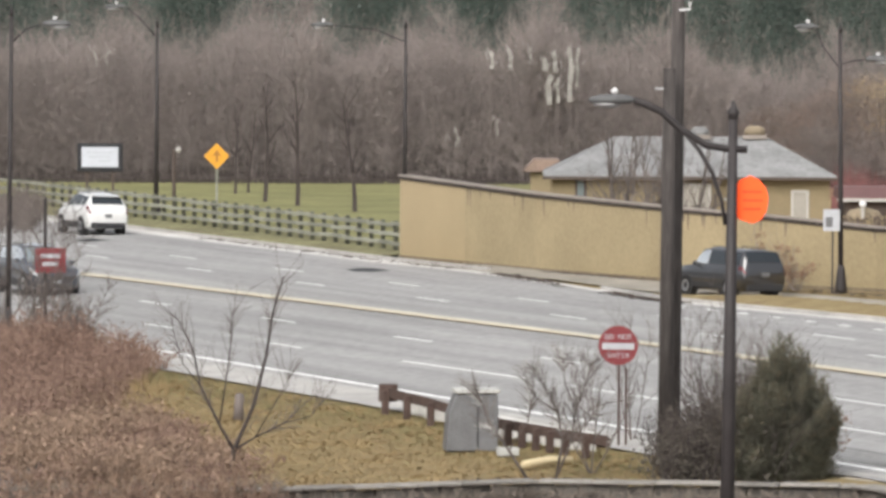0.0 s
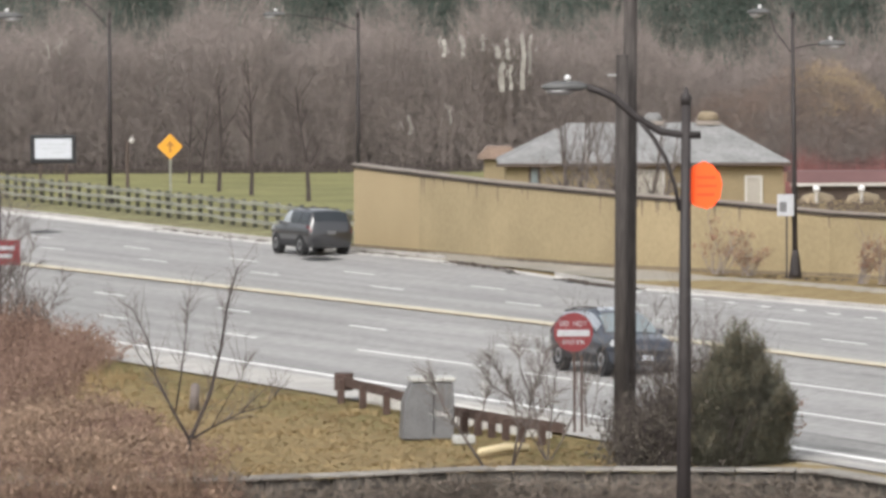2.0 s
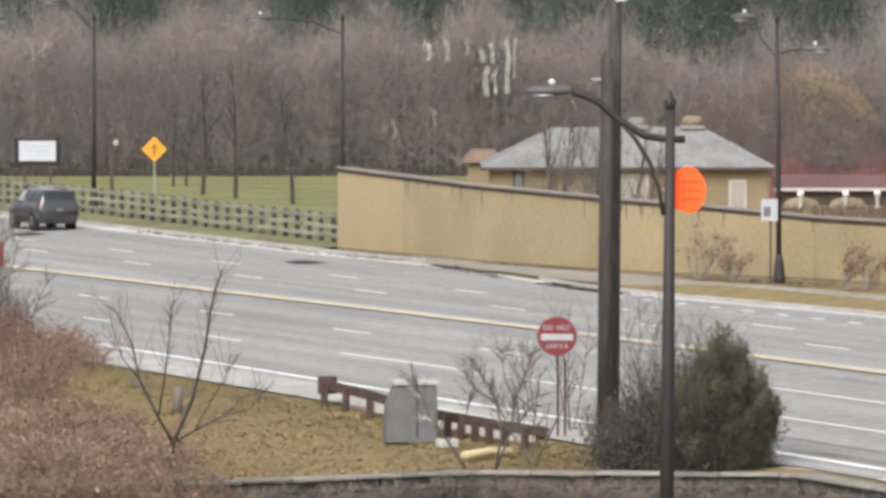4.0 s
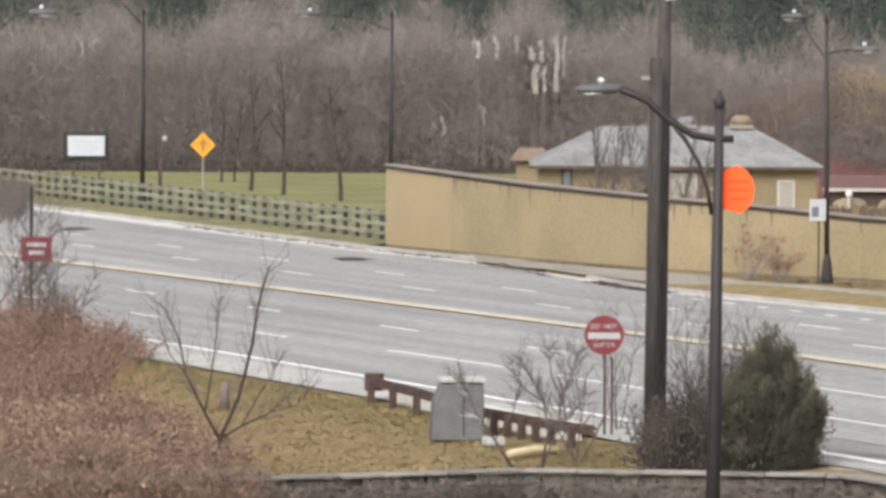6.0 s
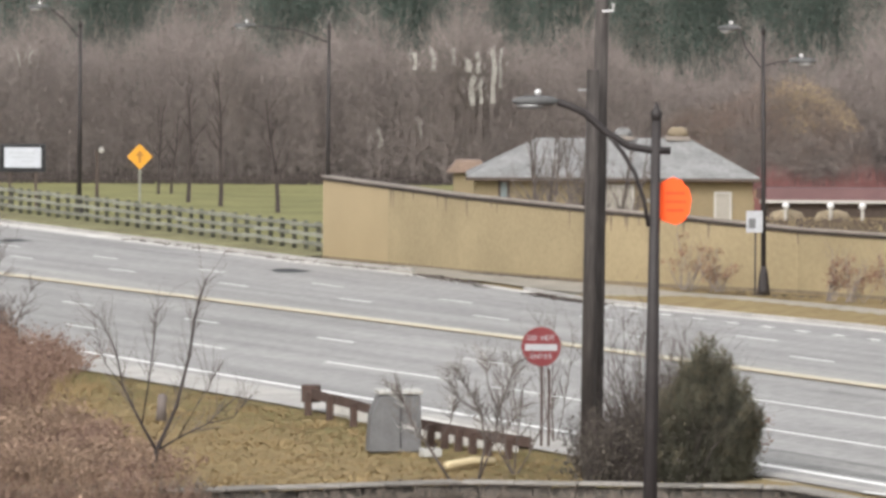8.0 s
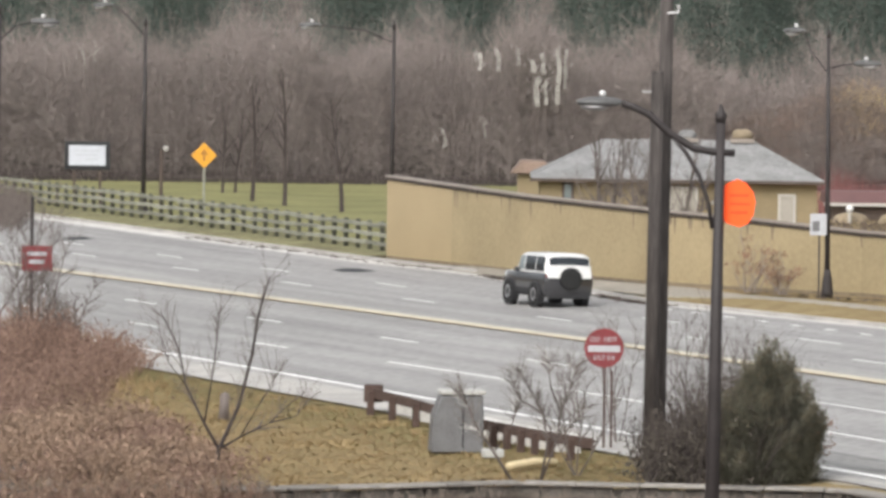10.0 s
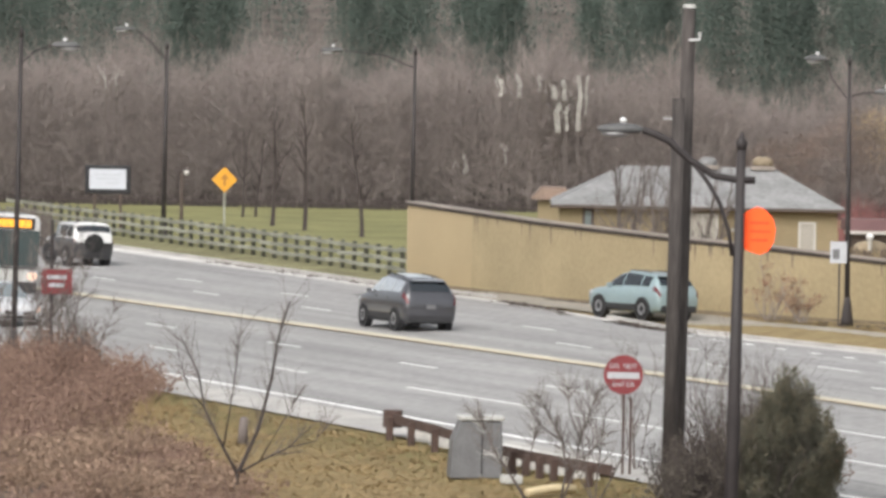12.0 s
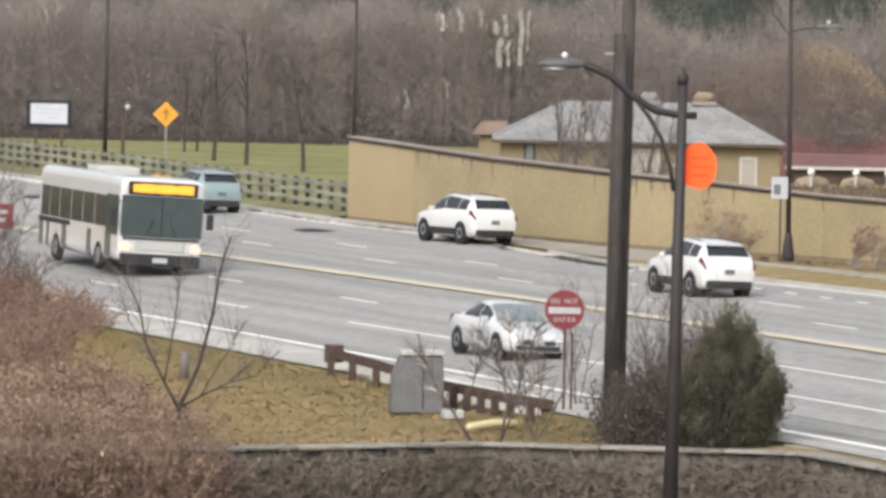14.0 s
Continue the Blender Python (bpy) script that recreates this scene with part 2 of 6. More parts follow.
M = dict(
    asphalt=mat("worn_asphalt", (0.27, 0.264, 0.256), 0.72, vary=0.34, scale=0.35, fine=3.5, bump=0.25, spec=0.45, random_by="world"),
    gutter=mat("concrete_gutter", (0.54, 0.525, 0.5), 0.85, vary=0.22, scale=0.8, fine=12, random_by="world"),
    lane=mat("grey_slip_lane_asphalt", (0.27, 0.248, 0.212), 0.85, vary=0.25, scale=0.6, fine=8, random_by="world"),
    grit=mat("gritty_pale_shoulder", (0.375, 0.362, 0.34), 0.9, vary=0.25, scale=0.7, fine=9, random_by="world"),
    line_white=mat("worn_white_line", (0.78, 0.78, 0.77), 0.8, vary=0.15, scale=2.5, fine=25, random_by="world"),
    line_yellow=mat("worn_yellow_line", (0.56, 0.47, 0.3), 0.8, vary=0.15, scale=2.5, fine=25, random_by="world"),
    grass=mat("dormant_grass", (0.245, 0.168, 0.09), 1, vary=0.28, scale=1.1, fine=5, bump=0.8, tint=(0.214, 0.176, 0.094), spec=0.1, random_by="world"),
    blade=mat("dormant_grass_blades", (0.275, 0.195, 0.105), 1, vary=0.2, scale=0.45, fine=5, spec=0.1, tint=(0.262, 0.2, 0.108), random_by="island", spread=0.13),
    moss=mat("olive_winter_grass_blades", (0.215, 0.19, 0.092), 1, vary=0.2, scale=0.6, fine=5, spec=0.1, random_by="island", spread=0.12),
    # metal mirror used in place of glass, to force bright sky reflections
    refl=mat("metal_mirror_for_sky_reflection", (0.85, 0.87, 0.88), 0.07, metal=0.95, vary=0.05),
    rough=mat("rough_olive_verge_grass", (0.175, 0.155, 0.095), 1, vary=0.35, scale=0.5, fine=4, bump=0.6, spec=0.1, tint=(0.19, 0.185, 0.1), random_by="world"),
    lawn=mat("green_meadow", (0.19, 0.185, 0.088), 1, vary=0.25, scale=0.25, fine=4, bump=0.4, spec=0.1, random_by="world"),
    litter=mat("leaf_litter", (0.118, 0.1, 0.088), 1, vary=0.4, scale=0.3, fine=5, bump=0.6, spec=0.1, random_by="world"),
    stucco=mat("tan_stucco", (0.285, 0.23, 0.14), 0.9, vary=0.16, scale=0.4, fine=6, bump=0.2, random_by="world"),
    stucco_new=mat("repainted_tan_stucco", (0.33, 0.262, 0.16), 0.9, vary=0.07, scale=0.5, fine=12, bump=0.12, random_by="world"),
    coping=mat("weathered_brown_coping", (0.24, 0.21, 0.185), 0.8, vary=0.25, scale=1.0, fine=15, random_by="world"),
    # near-black brown that paints the shade below the wall's coping
    coping_shade=mat("dark_coping_shade", (0.045, 0.036, 0.032), 0.9, vary=0.3, scale=2, fine=12, random_by="world"),
    drip=mat("dark_water_stain", (0.17, 0.135, 0.095), 0.9, vary=0.3, scale=3, fine=12),
    fence=mat("weathered_fence_wood", (0.215, 0.218, 0.18), 0.9, vary=0.3, scale=2, fine=20, random_by="object"),
    fence_post=mat("dark_fence_posts", (0.1, 0.098, 0.075), 0.9, vary=0.3, scale=2, fine=20, random_by="object"),
    pole=mat("dark_brown_pole_paint", (0.035, 0.03, 0.03), 0.55, vary=0.25, scale=2, fine=20),
    lamphead=mat("grey_lamp_housing", (0.1, 0.1, 0.1), 0.45, vary=0.2, scale=3, fine=20),
    wood_pole=mat("creosoted_wood", (0.056, 0.049, 0.046), 0.9, vary=0.6, scale=2.2, fine=14, bump=0.3),
    steel=mat("galvanised_steel", (0.35, 0.35, 0.35), 0.5, metal=0.6, vary=0.15, scale=3, fine=20),
    rust=mat("rusted_guard_rail", (0.075, 0.05, 0.042), 0.85, vary=0.35, scale=2, fine=20),
    boxgrey=mat("grey_cabinet_paint", (0.135, 0.135, 0.138), 0.6, vary=0.2, scale=2, fine=15),
    capgrey=mat("light_grey_cap", (0.42, 0.42, 0.4), 0.7, vary=0.1, scale=2, fine=15),
    red=mat("red_sign_sheeting", (0.18, 0.036, 0.04), 0.5, vary=0.12, scale=4, fine=20),
    white=mat("white_sheeting", (0.39, 0.4, 0.42), 0.5, vary=0.1, scale=4, fine=20),
    greytext=mat("grey_lettering", (0.4, 0.42, 0.45), 0.6, vary=0.1),
    amber=mat("amber_sign_sheeting", (0.6, 0.29, 0.03), 0.5, vary=0.12, scale=4, fine=20),
    symbol=mat("faded_brown_symbol", (0.3, 0.14, 0.03), 0.6, vary=0.15),
    board=mat("white_notice_sheet", (0.47, 0.49, 0.53), 0.5, vary=0.08, scale=4, fine=20),
    cream=mat("worn_cream_line", (0.5, 0.462, 0.375), 0.8, vary=0.2, scale=0.6, fine=9, random_by="world"),
    seam=mat("brown_tar_seam", (0.165, 0.135, 0.105), 0.85, vary=0.35, scale=0.5, fine=6, random_by="world"),
    tar=mat("dark_grey_tar_streak", (0.19, 0.188, 0.184), 0.7, vary=0.3, scale=0.4, fine=5, random_by="world"),
    concrete=mat("pale_barrier_concrete", (0.55, 0.54, 0.51), 0.85, vary=0.25, scale=1.5, fine=12, random_by="world"),
    black=mat("black_paint", (0.02, 0.02, 0.022), 0.5, vary=0.2, scale=4, fine=20),
    # weak emission added to brighten the sign panel, which is no lamp
    orange=mat("fluorescent_orange_sheeting", (1.0, 0.11, 0.02), 0.5, vary=0.06, scale=3, fine=9, glow=(1.0, 0.09, 0.015, 0.25)),
    orange_dark=mat("dark_orange_lettering", (0.85, 0.085, 0.02), 0.6, vary=0.2, scale=6, fine=30),
    roof=mat("grey_roof_shingle", (0.215, 0.215, 0.214), 0.9, vary=0.28, scale=0.8, fine=5, bump=0.2),
    siding=mat("yellow_tan_siding", (0.235, 0.188, 0.115), 0.9, vary=0.12, scale=1, fine=12),
    blind=mat("drawn_window_blind", (0.31, 0.29, 0.255), 0.8, vary=0.12, scale=2, fine=12),
    trim=mat("off_white_trim", (0.42, 0.4, 0.37), 0.7, vary=0.08, scale=2, fine=12),
    redroof=mat("dull_red_metal_roof", (0.14, 0.075, 0.072), 0.7, vary=0.2, scale=1, fine=9),
    shedroof=mat("faded_reddish_shingles", (0.24, 0.175, 0.14), 0.9, vary=0.25, scale=1, fine=9),
    brown=mat("dark_brown_boards", (0.085, 0.065, 0.055), 0.9, vary=0.25, scale=1, fine=9),
    tan=mat("tan_stone", (0.24, 0.195, 0.135), 0.9, vary=0.2, scale=1.5, fine=9),
    stone=mat("rough_dark_stone", (0.11, 0.1, 0.09), 0.95, vary=0.45, scale=2.2, fine=14, bump=0.5, random_by="island"),
    ledge=mat("weathered_concrete_ledge", (0.23, 0.215, 0.195), 0.9, vary=0.25, scale=1.5, fine=14, bump=0.2, random_by="object"),
    apron=mat("pale_sandy_apron", (0.31, 0.275, 0.22), 0.9, vary=0.15, scale=0.5, fine=10, random_by="world"),
    bark=mat("grey_bark", (0.13, 0.11, 0.1), 0.95, vary=0.3, scale=2, fine=20, random_by="island"),
    woodbark=mat("pale_grey_woods_bark", (0.165, 0.141, 0.131), 0.95, vary=0.15, scale=0.5, fine=4, random_by="island"),
    bark_dark=mat("dark_wet_bark", (0.055, 0.045, 0.042), 0.95, vary=0.3, scale=2, fine=20, random_by="island"),
    twig=mat("grey_brown_twigs", (0.212, 0.184, 0.171), 1, vary=0.2, scale=0.1, fine=1.2, spec=0.1, random_by="island"),
    lichen=mat("pale_lichened_bark", (0.36, 0.35, 0.33), 0.95, vary=0.3, scale=2, fine=15, random_by="island"),
    birch=mat("white_birch_bark", (0.34, 0.325, 0.3), 0.9, vary=0.35, scale=2.5, fine=9),
    redtwig=mat("reddish_brown_canes", (0.172, 0.111, 0.088), 1, vary=0.2, tint=(0.22, 0.15, 0.118), scale=0.35, fine=3, spec=0.1, random_by="island", spread=0.38),
    weed=mat("dead_brown_weeds", (0.185, 0.128, 0.1), 1, vary=0.25, tint=(0.265, 0.19, 0.138), scale=0.5, fine=3, spec=0.1, random_by="island", spread=0.42),
    needle=mat("dark_pine_needles", (0.088, 0.112, 0.096), 1, vary=0.15, scale=0.15, fine=2, spec=0.1, random_by="island", spread=0.12),
    juniper=mat("olive_juniper_foliage", (0.1, 0.098, 0.074), 1, vary=0.35, scale=1.1, fine=6, spec=0.15, random_by="island", spread=0.25),
    juniper_tip=mat("pale_juniper_tips", (0.135, 0.115, 0.078), 1, vary=0.25, scale=1.1, fine=6, spec=0.15, random_by="island", spread=0.2),
    creeper=mat("grey_creeper_stems", (0.18, 0.152, 0.13), 1, vary=0.25, scale=0.6, fine=5, spec=0.1, random_by="island"),
    umber=mat("dull_umber_leaves", (0.1, 0.088, 0.074), 1, vary=0.25, scale=0.8, fine=5, spec=0.1, random_by="island", spread=0.12),
    redstem=mat("dull_red_stems", (0.2, 0.095, 0.09), 1, vary=0.25, scale=0.6, fine=5, spec=0.1, random_by="island"),
    russet=mat("russet_leaves", (0.25, 0.195, 0.165), 1, vary=0.15, scale=0.3, fine=4, spec=0.1, random_by="island", spread=0.1),
    gold=mat("yellow_ochre_leaves", (0.47, 0.36, 0.21), 1, vary=0.15, scale=0.3, fine=4, spec=0.1, random_by="island", spread=0.12),
    deadleaf=mat("brown_dead_leaves", (0.23, 0.14, 0.1), 1, vary=0.3, scale=1.5, fine=9, spec=0.1, random_by="island"),
    tyre=mat("tyre_rubber", (0.02, 0.02, 0.02), 0.9, vary=0.2),
    rim=mat("alloy_rim", (0.3, 0.3, 0.31), 0.35, metal=0.7, vary=0.1),
    # pale base colour puts the sky's reflection into the glass
    glass=mat("sky_lit_car_windscreen", (0.19, 0.225, 0.235), 0.06, vary=0.1, spec=1.0),
    dark_glass=mat("dark_privacy_glass", (0.02, 0.025, 0.03), 0.08, vary=0.15, spec=0.6),
    bus_glass=mat("dark_bus_glass", (0.05, 0.066, 0.066), 0.1, vary=0.15, spec=0.5),
    # lighter brown-grey colour imitates light coming through the bus's side panes
    bus_side_glass=mat("brown_grey_bus_side_glass", (0.055, 0.052, 0.048), 0.12, vary=0.3, scale=1.2, fine=6, spec=0.5),
    plastic=mat("black_trim_plastic", (0.03, 0.03, 0.032), 0.6, vary=0.15),
    lamp_red=mat("red_lamp_lens", (0.1, 0.022, 0.025), 0.25, vary=0.1, spec=0.5),
    lamp_clear=mat("clear_lamp_lens", (0.4, 0.41, 0.42), 0.2, vary=0.05, spec=0.6),
    headlight=mat("lit_headlight", (0.6, 0.47, 0.4), 0.3, vary=0.02, glow=(1.0, 0.55, 0.36, 0.6)),
    led=mat("amber_led_display", (0.2, 0.1, 0.02), 0.5, vary=0.05, glow=(1.0, 0.42, 0.04, 1.6)),
    photocell=mat("white_photocell_dome", (0.65, 0.65, 0.65), 0.4, vary=0.03),
    c_white=paint("white_car_paint", (0.62, 0.62, 0.61)),
    c_black=paint("black_car_paint", (0.013, 0.013, 0.016), gloss=1.75),
    c_navy=paint("dark_navy_car_paint", (0.014, 0.02, 0.034), gloss=2.1),
    c_grey=paint("dark_grey_car_paint", (0.028, 0.028, 0.034), 0.0, 1.75),
    c_teal=paint("pale_teal_car_paint", (0.235, 0.31, 0.32), 0.2),
    c_silver=paint("silver_car_paint", (0.6, 0.61, 0.62), 0.15),
    bus_white=paint("white_bus_paint", (0.56, 0.56, 0.55)),
)


def streaks(m, turn, along, across):
    """Stretches a surface's stains along one direction, as wheels leave them."""
    n, l = m.node_tree.nodes, m.node_tree.links
    spin, stretch = n.new("ShaderNodeMapping"), n.new("ShaderNodeMapping")
    spin.inputs["Rotation"].default_value = (0, 0, -turn)
    stretch.inputs["Scale"].default_value = (along, across, 1)
    big = n["Noise Texture"]
    l.new(big.inputs["Vector"].links[0].from_socket, spin.inputs["Vector"])
    l.new(spin.outputs[0], stretch.inputs["Vector"])
    l.new(stretch.outputs[0], big.inputs["Vector"])


def upright(m, squeeze):
    """Draws a surface's grain out along its height."""
    n, l = m.node_tree.nodes, m.node_tree.links
    for tex in (n["Noise Texture"], n["Noise Texture.001"]):
        stretch = n.new("ShaderNodeMapping")
        stretch.inputs["Scale"].default_value = (1, 1, squeeze)
        l.new(tex.inputs["Vector"].links[0].from_socket, stretch.inputs["Vector"])
        l.new(stretch.outputs[0], tex.inputs["Vector"])


upright(M["wood_pole"], 0.12)
streaks(M["asphalt"], math.radians(TURN), 0.12, 2.2)
M["glass"].node_tree.nodes["Principled BSDF"].inputs["IOR"].default_value = 2.1


# ---- mesh helpers ----
def quad_box(bm, c, size, rot=None):
    """A box round c, turned by rot (a 3x3 matrix)."""
    vs = []
    for dx, dy, dz in ((-1, -1, -1), (1, -1, -1), (1, 1, -1), (-1, 1, -1), (-1, -1, 1), (1, -1, 1), (1, 1, 1), (-1, 1, 1)):
        v = Vector((dx * size[0] / 2, dy * size[1] / 2, dz * size[2] / 2))
        vs.append(bm.verts.new(Vector(c) + (rot @ v if rot else v)))
    for f in ((0, 3, 2, 1), (4, 5, 6, 7), (0, 1, 5, 4), (1, 2, 6, 5), (2, 3, 7, 6), (3, 0, 4, 7)):
        bm.faces.new([vs[i] for i in f])
    return vs


def tube(bm, pts, radii, n=8, caps=True):
    """A round bar through pts, with a radius at each."""
    pts = [Vector(p) for p in pts]
    rings = []
    for i, p in enumerate(pts):
        d = (pts[min(i + 1, len(pts) - 1)] - pts[max(i - 1, 0)]).normalized()
        u = d.cross(Vector((0, 0, 1)) if abs(d.z) < 0.9 else Vector((1, 0, 0))).normalized()
        w = d.cross(u)
        rings.append([bm.verts.new(p + radii[i] * (math.cos(k * math.tau / n) * u + math.sin(k * math.tau / n) * w)) for k in range(n)])
    for r, s in zip(rings, rings[1:]):
        for k in range(n):
            bm.faces.new((r[k], r[(k + 1) % n], s[(k + 1) % n], s[k]))
    if caps:
        bm.faces.new(rings[0][::-1])
        bm.faces.new(rings[-1])


def loft(bm, rings, caps=True):
    vs = [[bm.verts.new(p) for p in r] for r in rings]
    n = len(vs[0])
    for r, s in zip(vs, vs[1:]):
        for k in range(n):
            bm.faces.new((r[k], r[(k + 1) % n], s[(k + 1) % n], s[k]))
    if caps:
        bm.faces.new(vs[0][::-1])
        bm.faces.new(vs[-1])


def prism(bm, outline, y0, y1):
    """An outline of (x, z) drawn out from y0 to y1."""
    loft(bm, [[(x, y0, z) for x, z in outline], [(x, y1, z) for x, z in outline]])


def bevel(bm, w, seg=1):
    bmesh.ops.bevel(bm, geom=list(bm.edges), offset=w, segments=seg, profile=0.6, affect="EDGES", clamp_overlap=True)


def finish(name, bm, material, smooth=False):
    bmesh.ops.recalc_face_normals(bm, faces=bm.faces)
    me = bpy.data.meshes.new(name)
    bm.to_mesh(me)
    bm.free()
    me.materials.append(material)
    if smooth:
        for f in me.polygons:
            f.use_smooth = True
    return me


def part(name, bm, material, parent, label="", smooth=False):
    ob = new(name, finish(name, bm, material, smooth))
    ob.parent = parent
    if label:
        ob["label"] = label
    return ob


def whole(name, bm, material, label, category, kind="", group="", smooth=False):
    return tagged(new(name, finish(name, bm, material, smooth)), label, category, group, kind)


def raw(name, verts, faces, material, parent=None):
    me = bpy.data.meshes.new(name)
    me.from_pydata(verts, [], faces)
    me.materials.append(material)
    ob = new(name, me)
    ob.parent = parent
    return ob


def empty(name, m, label, category, group="", kind=""):
    ob = tagged(new(name), label, category, group, kind)
    ob.matrix_basis = m
    return ob


# ---- ground ----
def build_ground():
    xs = np.concatenate([[-3000, -1200, -500, -200, -120, -80, -60, -50], np.arange(-42, -20, 2.0), np.arange(-20, 20.1, 0.5), np.arange(22, 60, 3.0), [80, 120, 200, 500, 1200, 3000]])
    ys = np.concatenate([[-1500, -400, -100, 0, 50, 90, 120], np.arange(126, 148.8, 0.8), [149.15, 149.25], np.arange(149.7, 156, 0.6), np.arange(156, 200, 1.0), np.arange(200, 240, 0.5), np.arange(240, 260, 1.0), np.arange(260, 420, 3.0), [440, 480, 520, 600, 900, 1800, 4000]])
    def bent(x, y):                         # rows follow the terrace wall
        return y + (wall_line(min(max(x, -40), 20)) - 149) * lerp(y, (90, 146, 152, 200), (0, 1, 1, 0))
    verts = [(x, bent(x, y), ground_z(x, bent(x, y))) for y in ys for x in xs]
    n = len(xs)
    faces = [(j * n + i, j * n + i + 1, (j + 1) * n + i + 1, (j + 1) * n + i) for j in range(len(ys) - 1) for i in range(n - 1)]
    ob = raw("ground", verts, faces, M["grass"])
    ob.data.materials.append(M["litter"])
    for poly in ob.data.polygons:
        c = poly.center
        under = c.y < 206 and c.x < bank_edge(c.y) - 0.3 and ap(c.x, c.y)[1] < -15.2
        if c.y > 341 or under or c.y < wall_line(c.x) + 0.2:
            poly.material_index = 1
        poly.use_smooth = True
    tagged(ob, "dormant tan grass and leaf litter rising into a wooded hill", "ground", kind="structure")


def ribbon(name, a_list, inner, outer, dz, material, steps=4, parent=None):
    """A sheet along the road between two offsets across it, which may change along it."""
    verts, faces = [], []
    for a in a_list:
        i, o = inner(a), outer(a)
        cuts = [i + (o - i) * k / steps for k in range(steps + 1)]
        if i < CROWN < o:
            cuts[min(range(1, steps), key=lambda k: abs(cuts[k] - CROWN))] = CROWN
        verts += [road(a, p, dz) for p in cuts]
    n = steps + 1
    for j in range(len(a_list) - 1):
        for k in range(steps):
            faces.append((j * n + k, j * n + k + 1, (j + 1) * n + k + 1, (j + 1) * n + k))
    return raw(name, verts, faces, material, parent)


def build_road():
    along = [-160, -120, -90, -70, -58, -53, -45, -35, -25, -18, -12, -6, 0, 7, 14, 20, 28, 37, 48, 60, 80, 110, 150, 200]
    surface = ribbon("road", along, lambda a: -14.2, far_edge, 0.0, M["asphalt"], steps=12)
    tagged(surface, "worn light grey asphalt road with six lanes", "road", kind="structure")
    gutter = ribbon("gutter", along, lambda a: far_edge(a) - lerp(a, (12, 32), (0.4, 0.95)), far_edge, 0.006, M["gutter"], steps=1)
    tagged(gutter, "pale concrete gutter along the road's edge", "gutter", kind="structure")
    shoulder = ribbon("shoulder", along, lambda a: lerp(a, (-58, -53), (-13.9, -15.6)), lambda a: -13.65, 0.008, M["grit"], steps=1)
    tagged(shoulder, "pale gritty shoulder beside the road", "shoulder", kind="structure")
    bm = bmesh.new()
    for a0, a1 in zip(along, along[1:]):
        for k in range(max(1, int((a1 - a0) / 3))):
            n = max(1, int((a1 - a0) / 3))
            b0, b1 = a0 + (a1 - a0) * k / n, a0 + (a1 - a0) * (k + 1) / n
            if 11 < b0 < 25:                # open where the slip lane joins
                continue
            p0, p1 = road(b0, far_edge(b0) + 0.09), road(b1, far_edge(b1) + 0.09)
            d = (p1 - p0)
            rot = Matrix.Rotation(math.atan2(d.y, d.x), 3, "Z")
            quad_box(bm, (p0 + p1) / 2 + Vector((0, 0, 0.0)), (d.length - 0.02, 0.17, 0.26), rot)
    whole("kerb", bm, M["grit"], "weathered concrete kerb along the road", "kerb", "structure")
    slip = ribbon("slip_lane", [-60, -30, -10, 0, 4, 8, 11, 14, 17, 20, 26, 32, 36], lambda a: lerp(a, (-60, -10, 5, 11, 16, 24, 36), (13.6, 12.7, 12.1, 11.1, 10.2, 9.9, 9.9)), lambda a: lerp(a, (-60, 2, 9, 12.4, 18, 28, 34, 36), (16.9, 15.3, 14.2, 13.3, 12.3, 12.0, 11.7, 10.2)), 0.012, M["lane"], steps=8)
    tagged(slip, "pale slip lane merging into the road", "lane", kind="structure")
    verge = ribbon("verge", [41, 50, 60, 80, 110, 150, 200], lambda a: far_edge(a) + 0.17, lambda a: 22.0, 0.03, M["rough"], steps=6)
    tagged(verge, "rough olive grass verge under the rail fence", "verge", kind="structure")
    field = raw("meadow", [(x, y, 0.30) for x, y in ((-160, 352), (-160, 305), (-26, 305), (-19.5, 299), (-3.0, 258), (12, 262), (14, 352))], [(6, 5, 4, 3, 2, 1, 0)], M["lawn"])
    field.location.z = 0.06
    tagged(field, "green mown meadow behind the fence", "meadow", kind="structure")
    inner = ((7.3, 151.3), (8.45, 149.35), (10.2, 145.2), (14.5, 135.0), (22, 117))
    rows = [((x, y, -0.79), road(ap(x, y)[0], -14.1, -0.02)) for x, y in inner]
    bed = raw("apron", [v for row in rows for v in row], [(2 * k, 2 * k + 2, 2 * k + 3, 2 * k + 1) for k in range(len(rows) - 1)], M["apron"])
    tagged(bed, "pale concrete apron of a side road", "apron", kind="structure")


def build_gutter_litter():
    g = Sticks(200)
    r = g.r
    for k in range(1500):
        a = r.choice((r.uniform(16, 26), r.uniform(4, 12), r.uniform(30, 60)))
        p = (far_edge(a) - 0.35 + r.gauss(0, 0.18)) if r.random() < 0.7 else lerp(a, (4, 12, 18, 28, 40, 60), (16.0, 14.2, 12.9, 11.8, 11.2, 11.0)) - r.uniform(0.1, 0.6)
        b = len(g.v)
        c, w = road(a, p, 0.03), r.uniform(0.03, 0.09)
        an = r.random() * math.tau
        u, v = Vector((math.cos(an), math.sin(an), 0.2)) * w, Vector((-math.sin(an), math.cos(an), 0.1)) * w * 1.6
        g.v += [c - u, c - v, c + u, c + v]
        g.f.append((b, b + 1, b + 2, b + 3))
    tagged(g.out("gutter_leaves", M["brown"]), "dark dead leaves blown into the gutter", "leaves", kind="stuff")


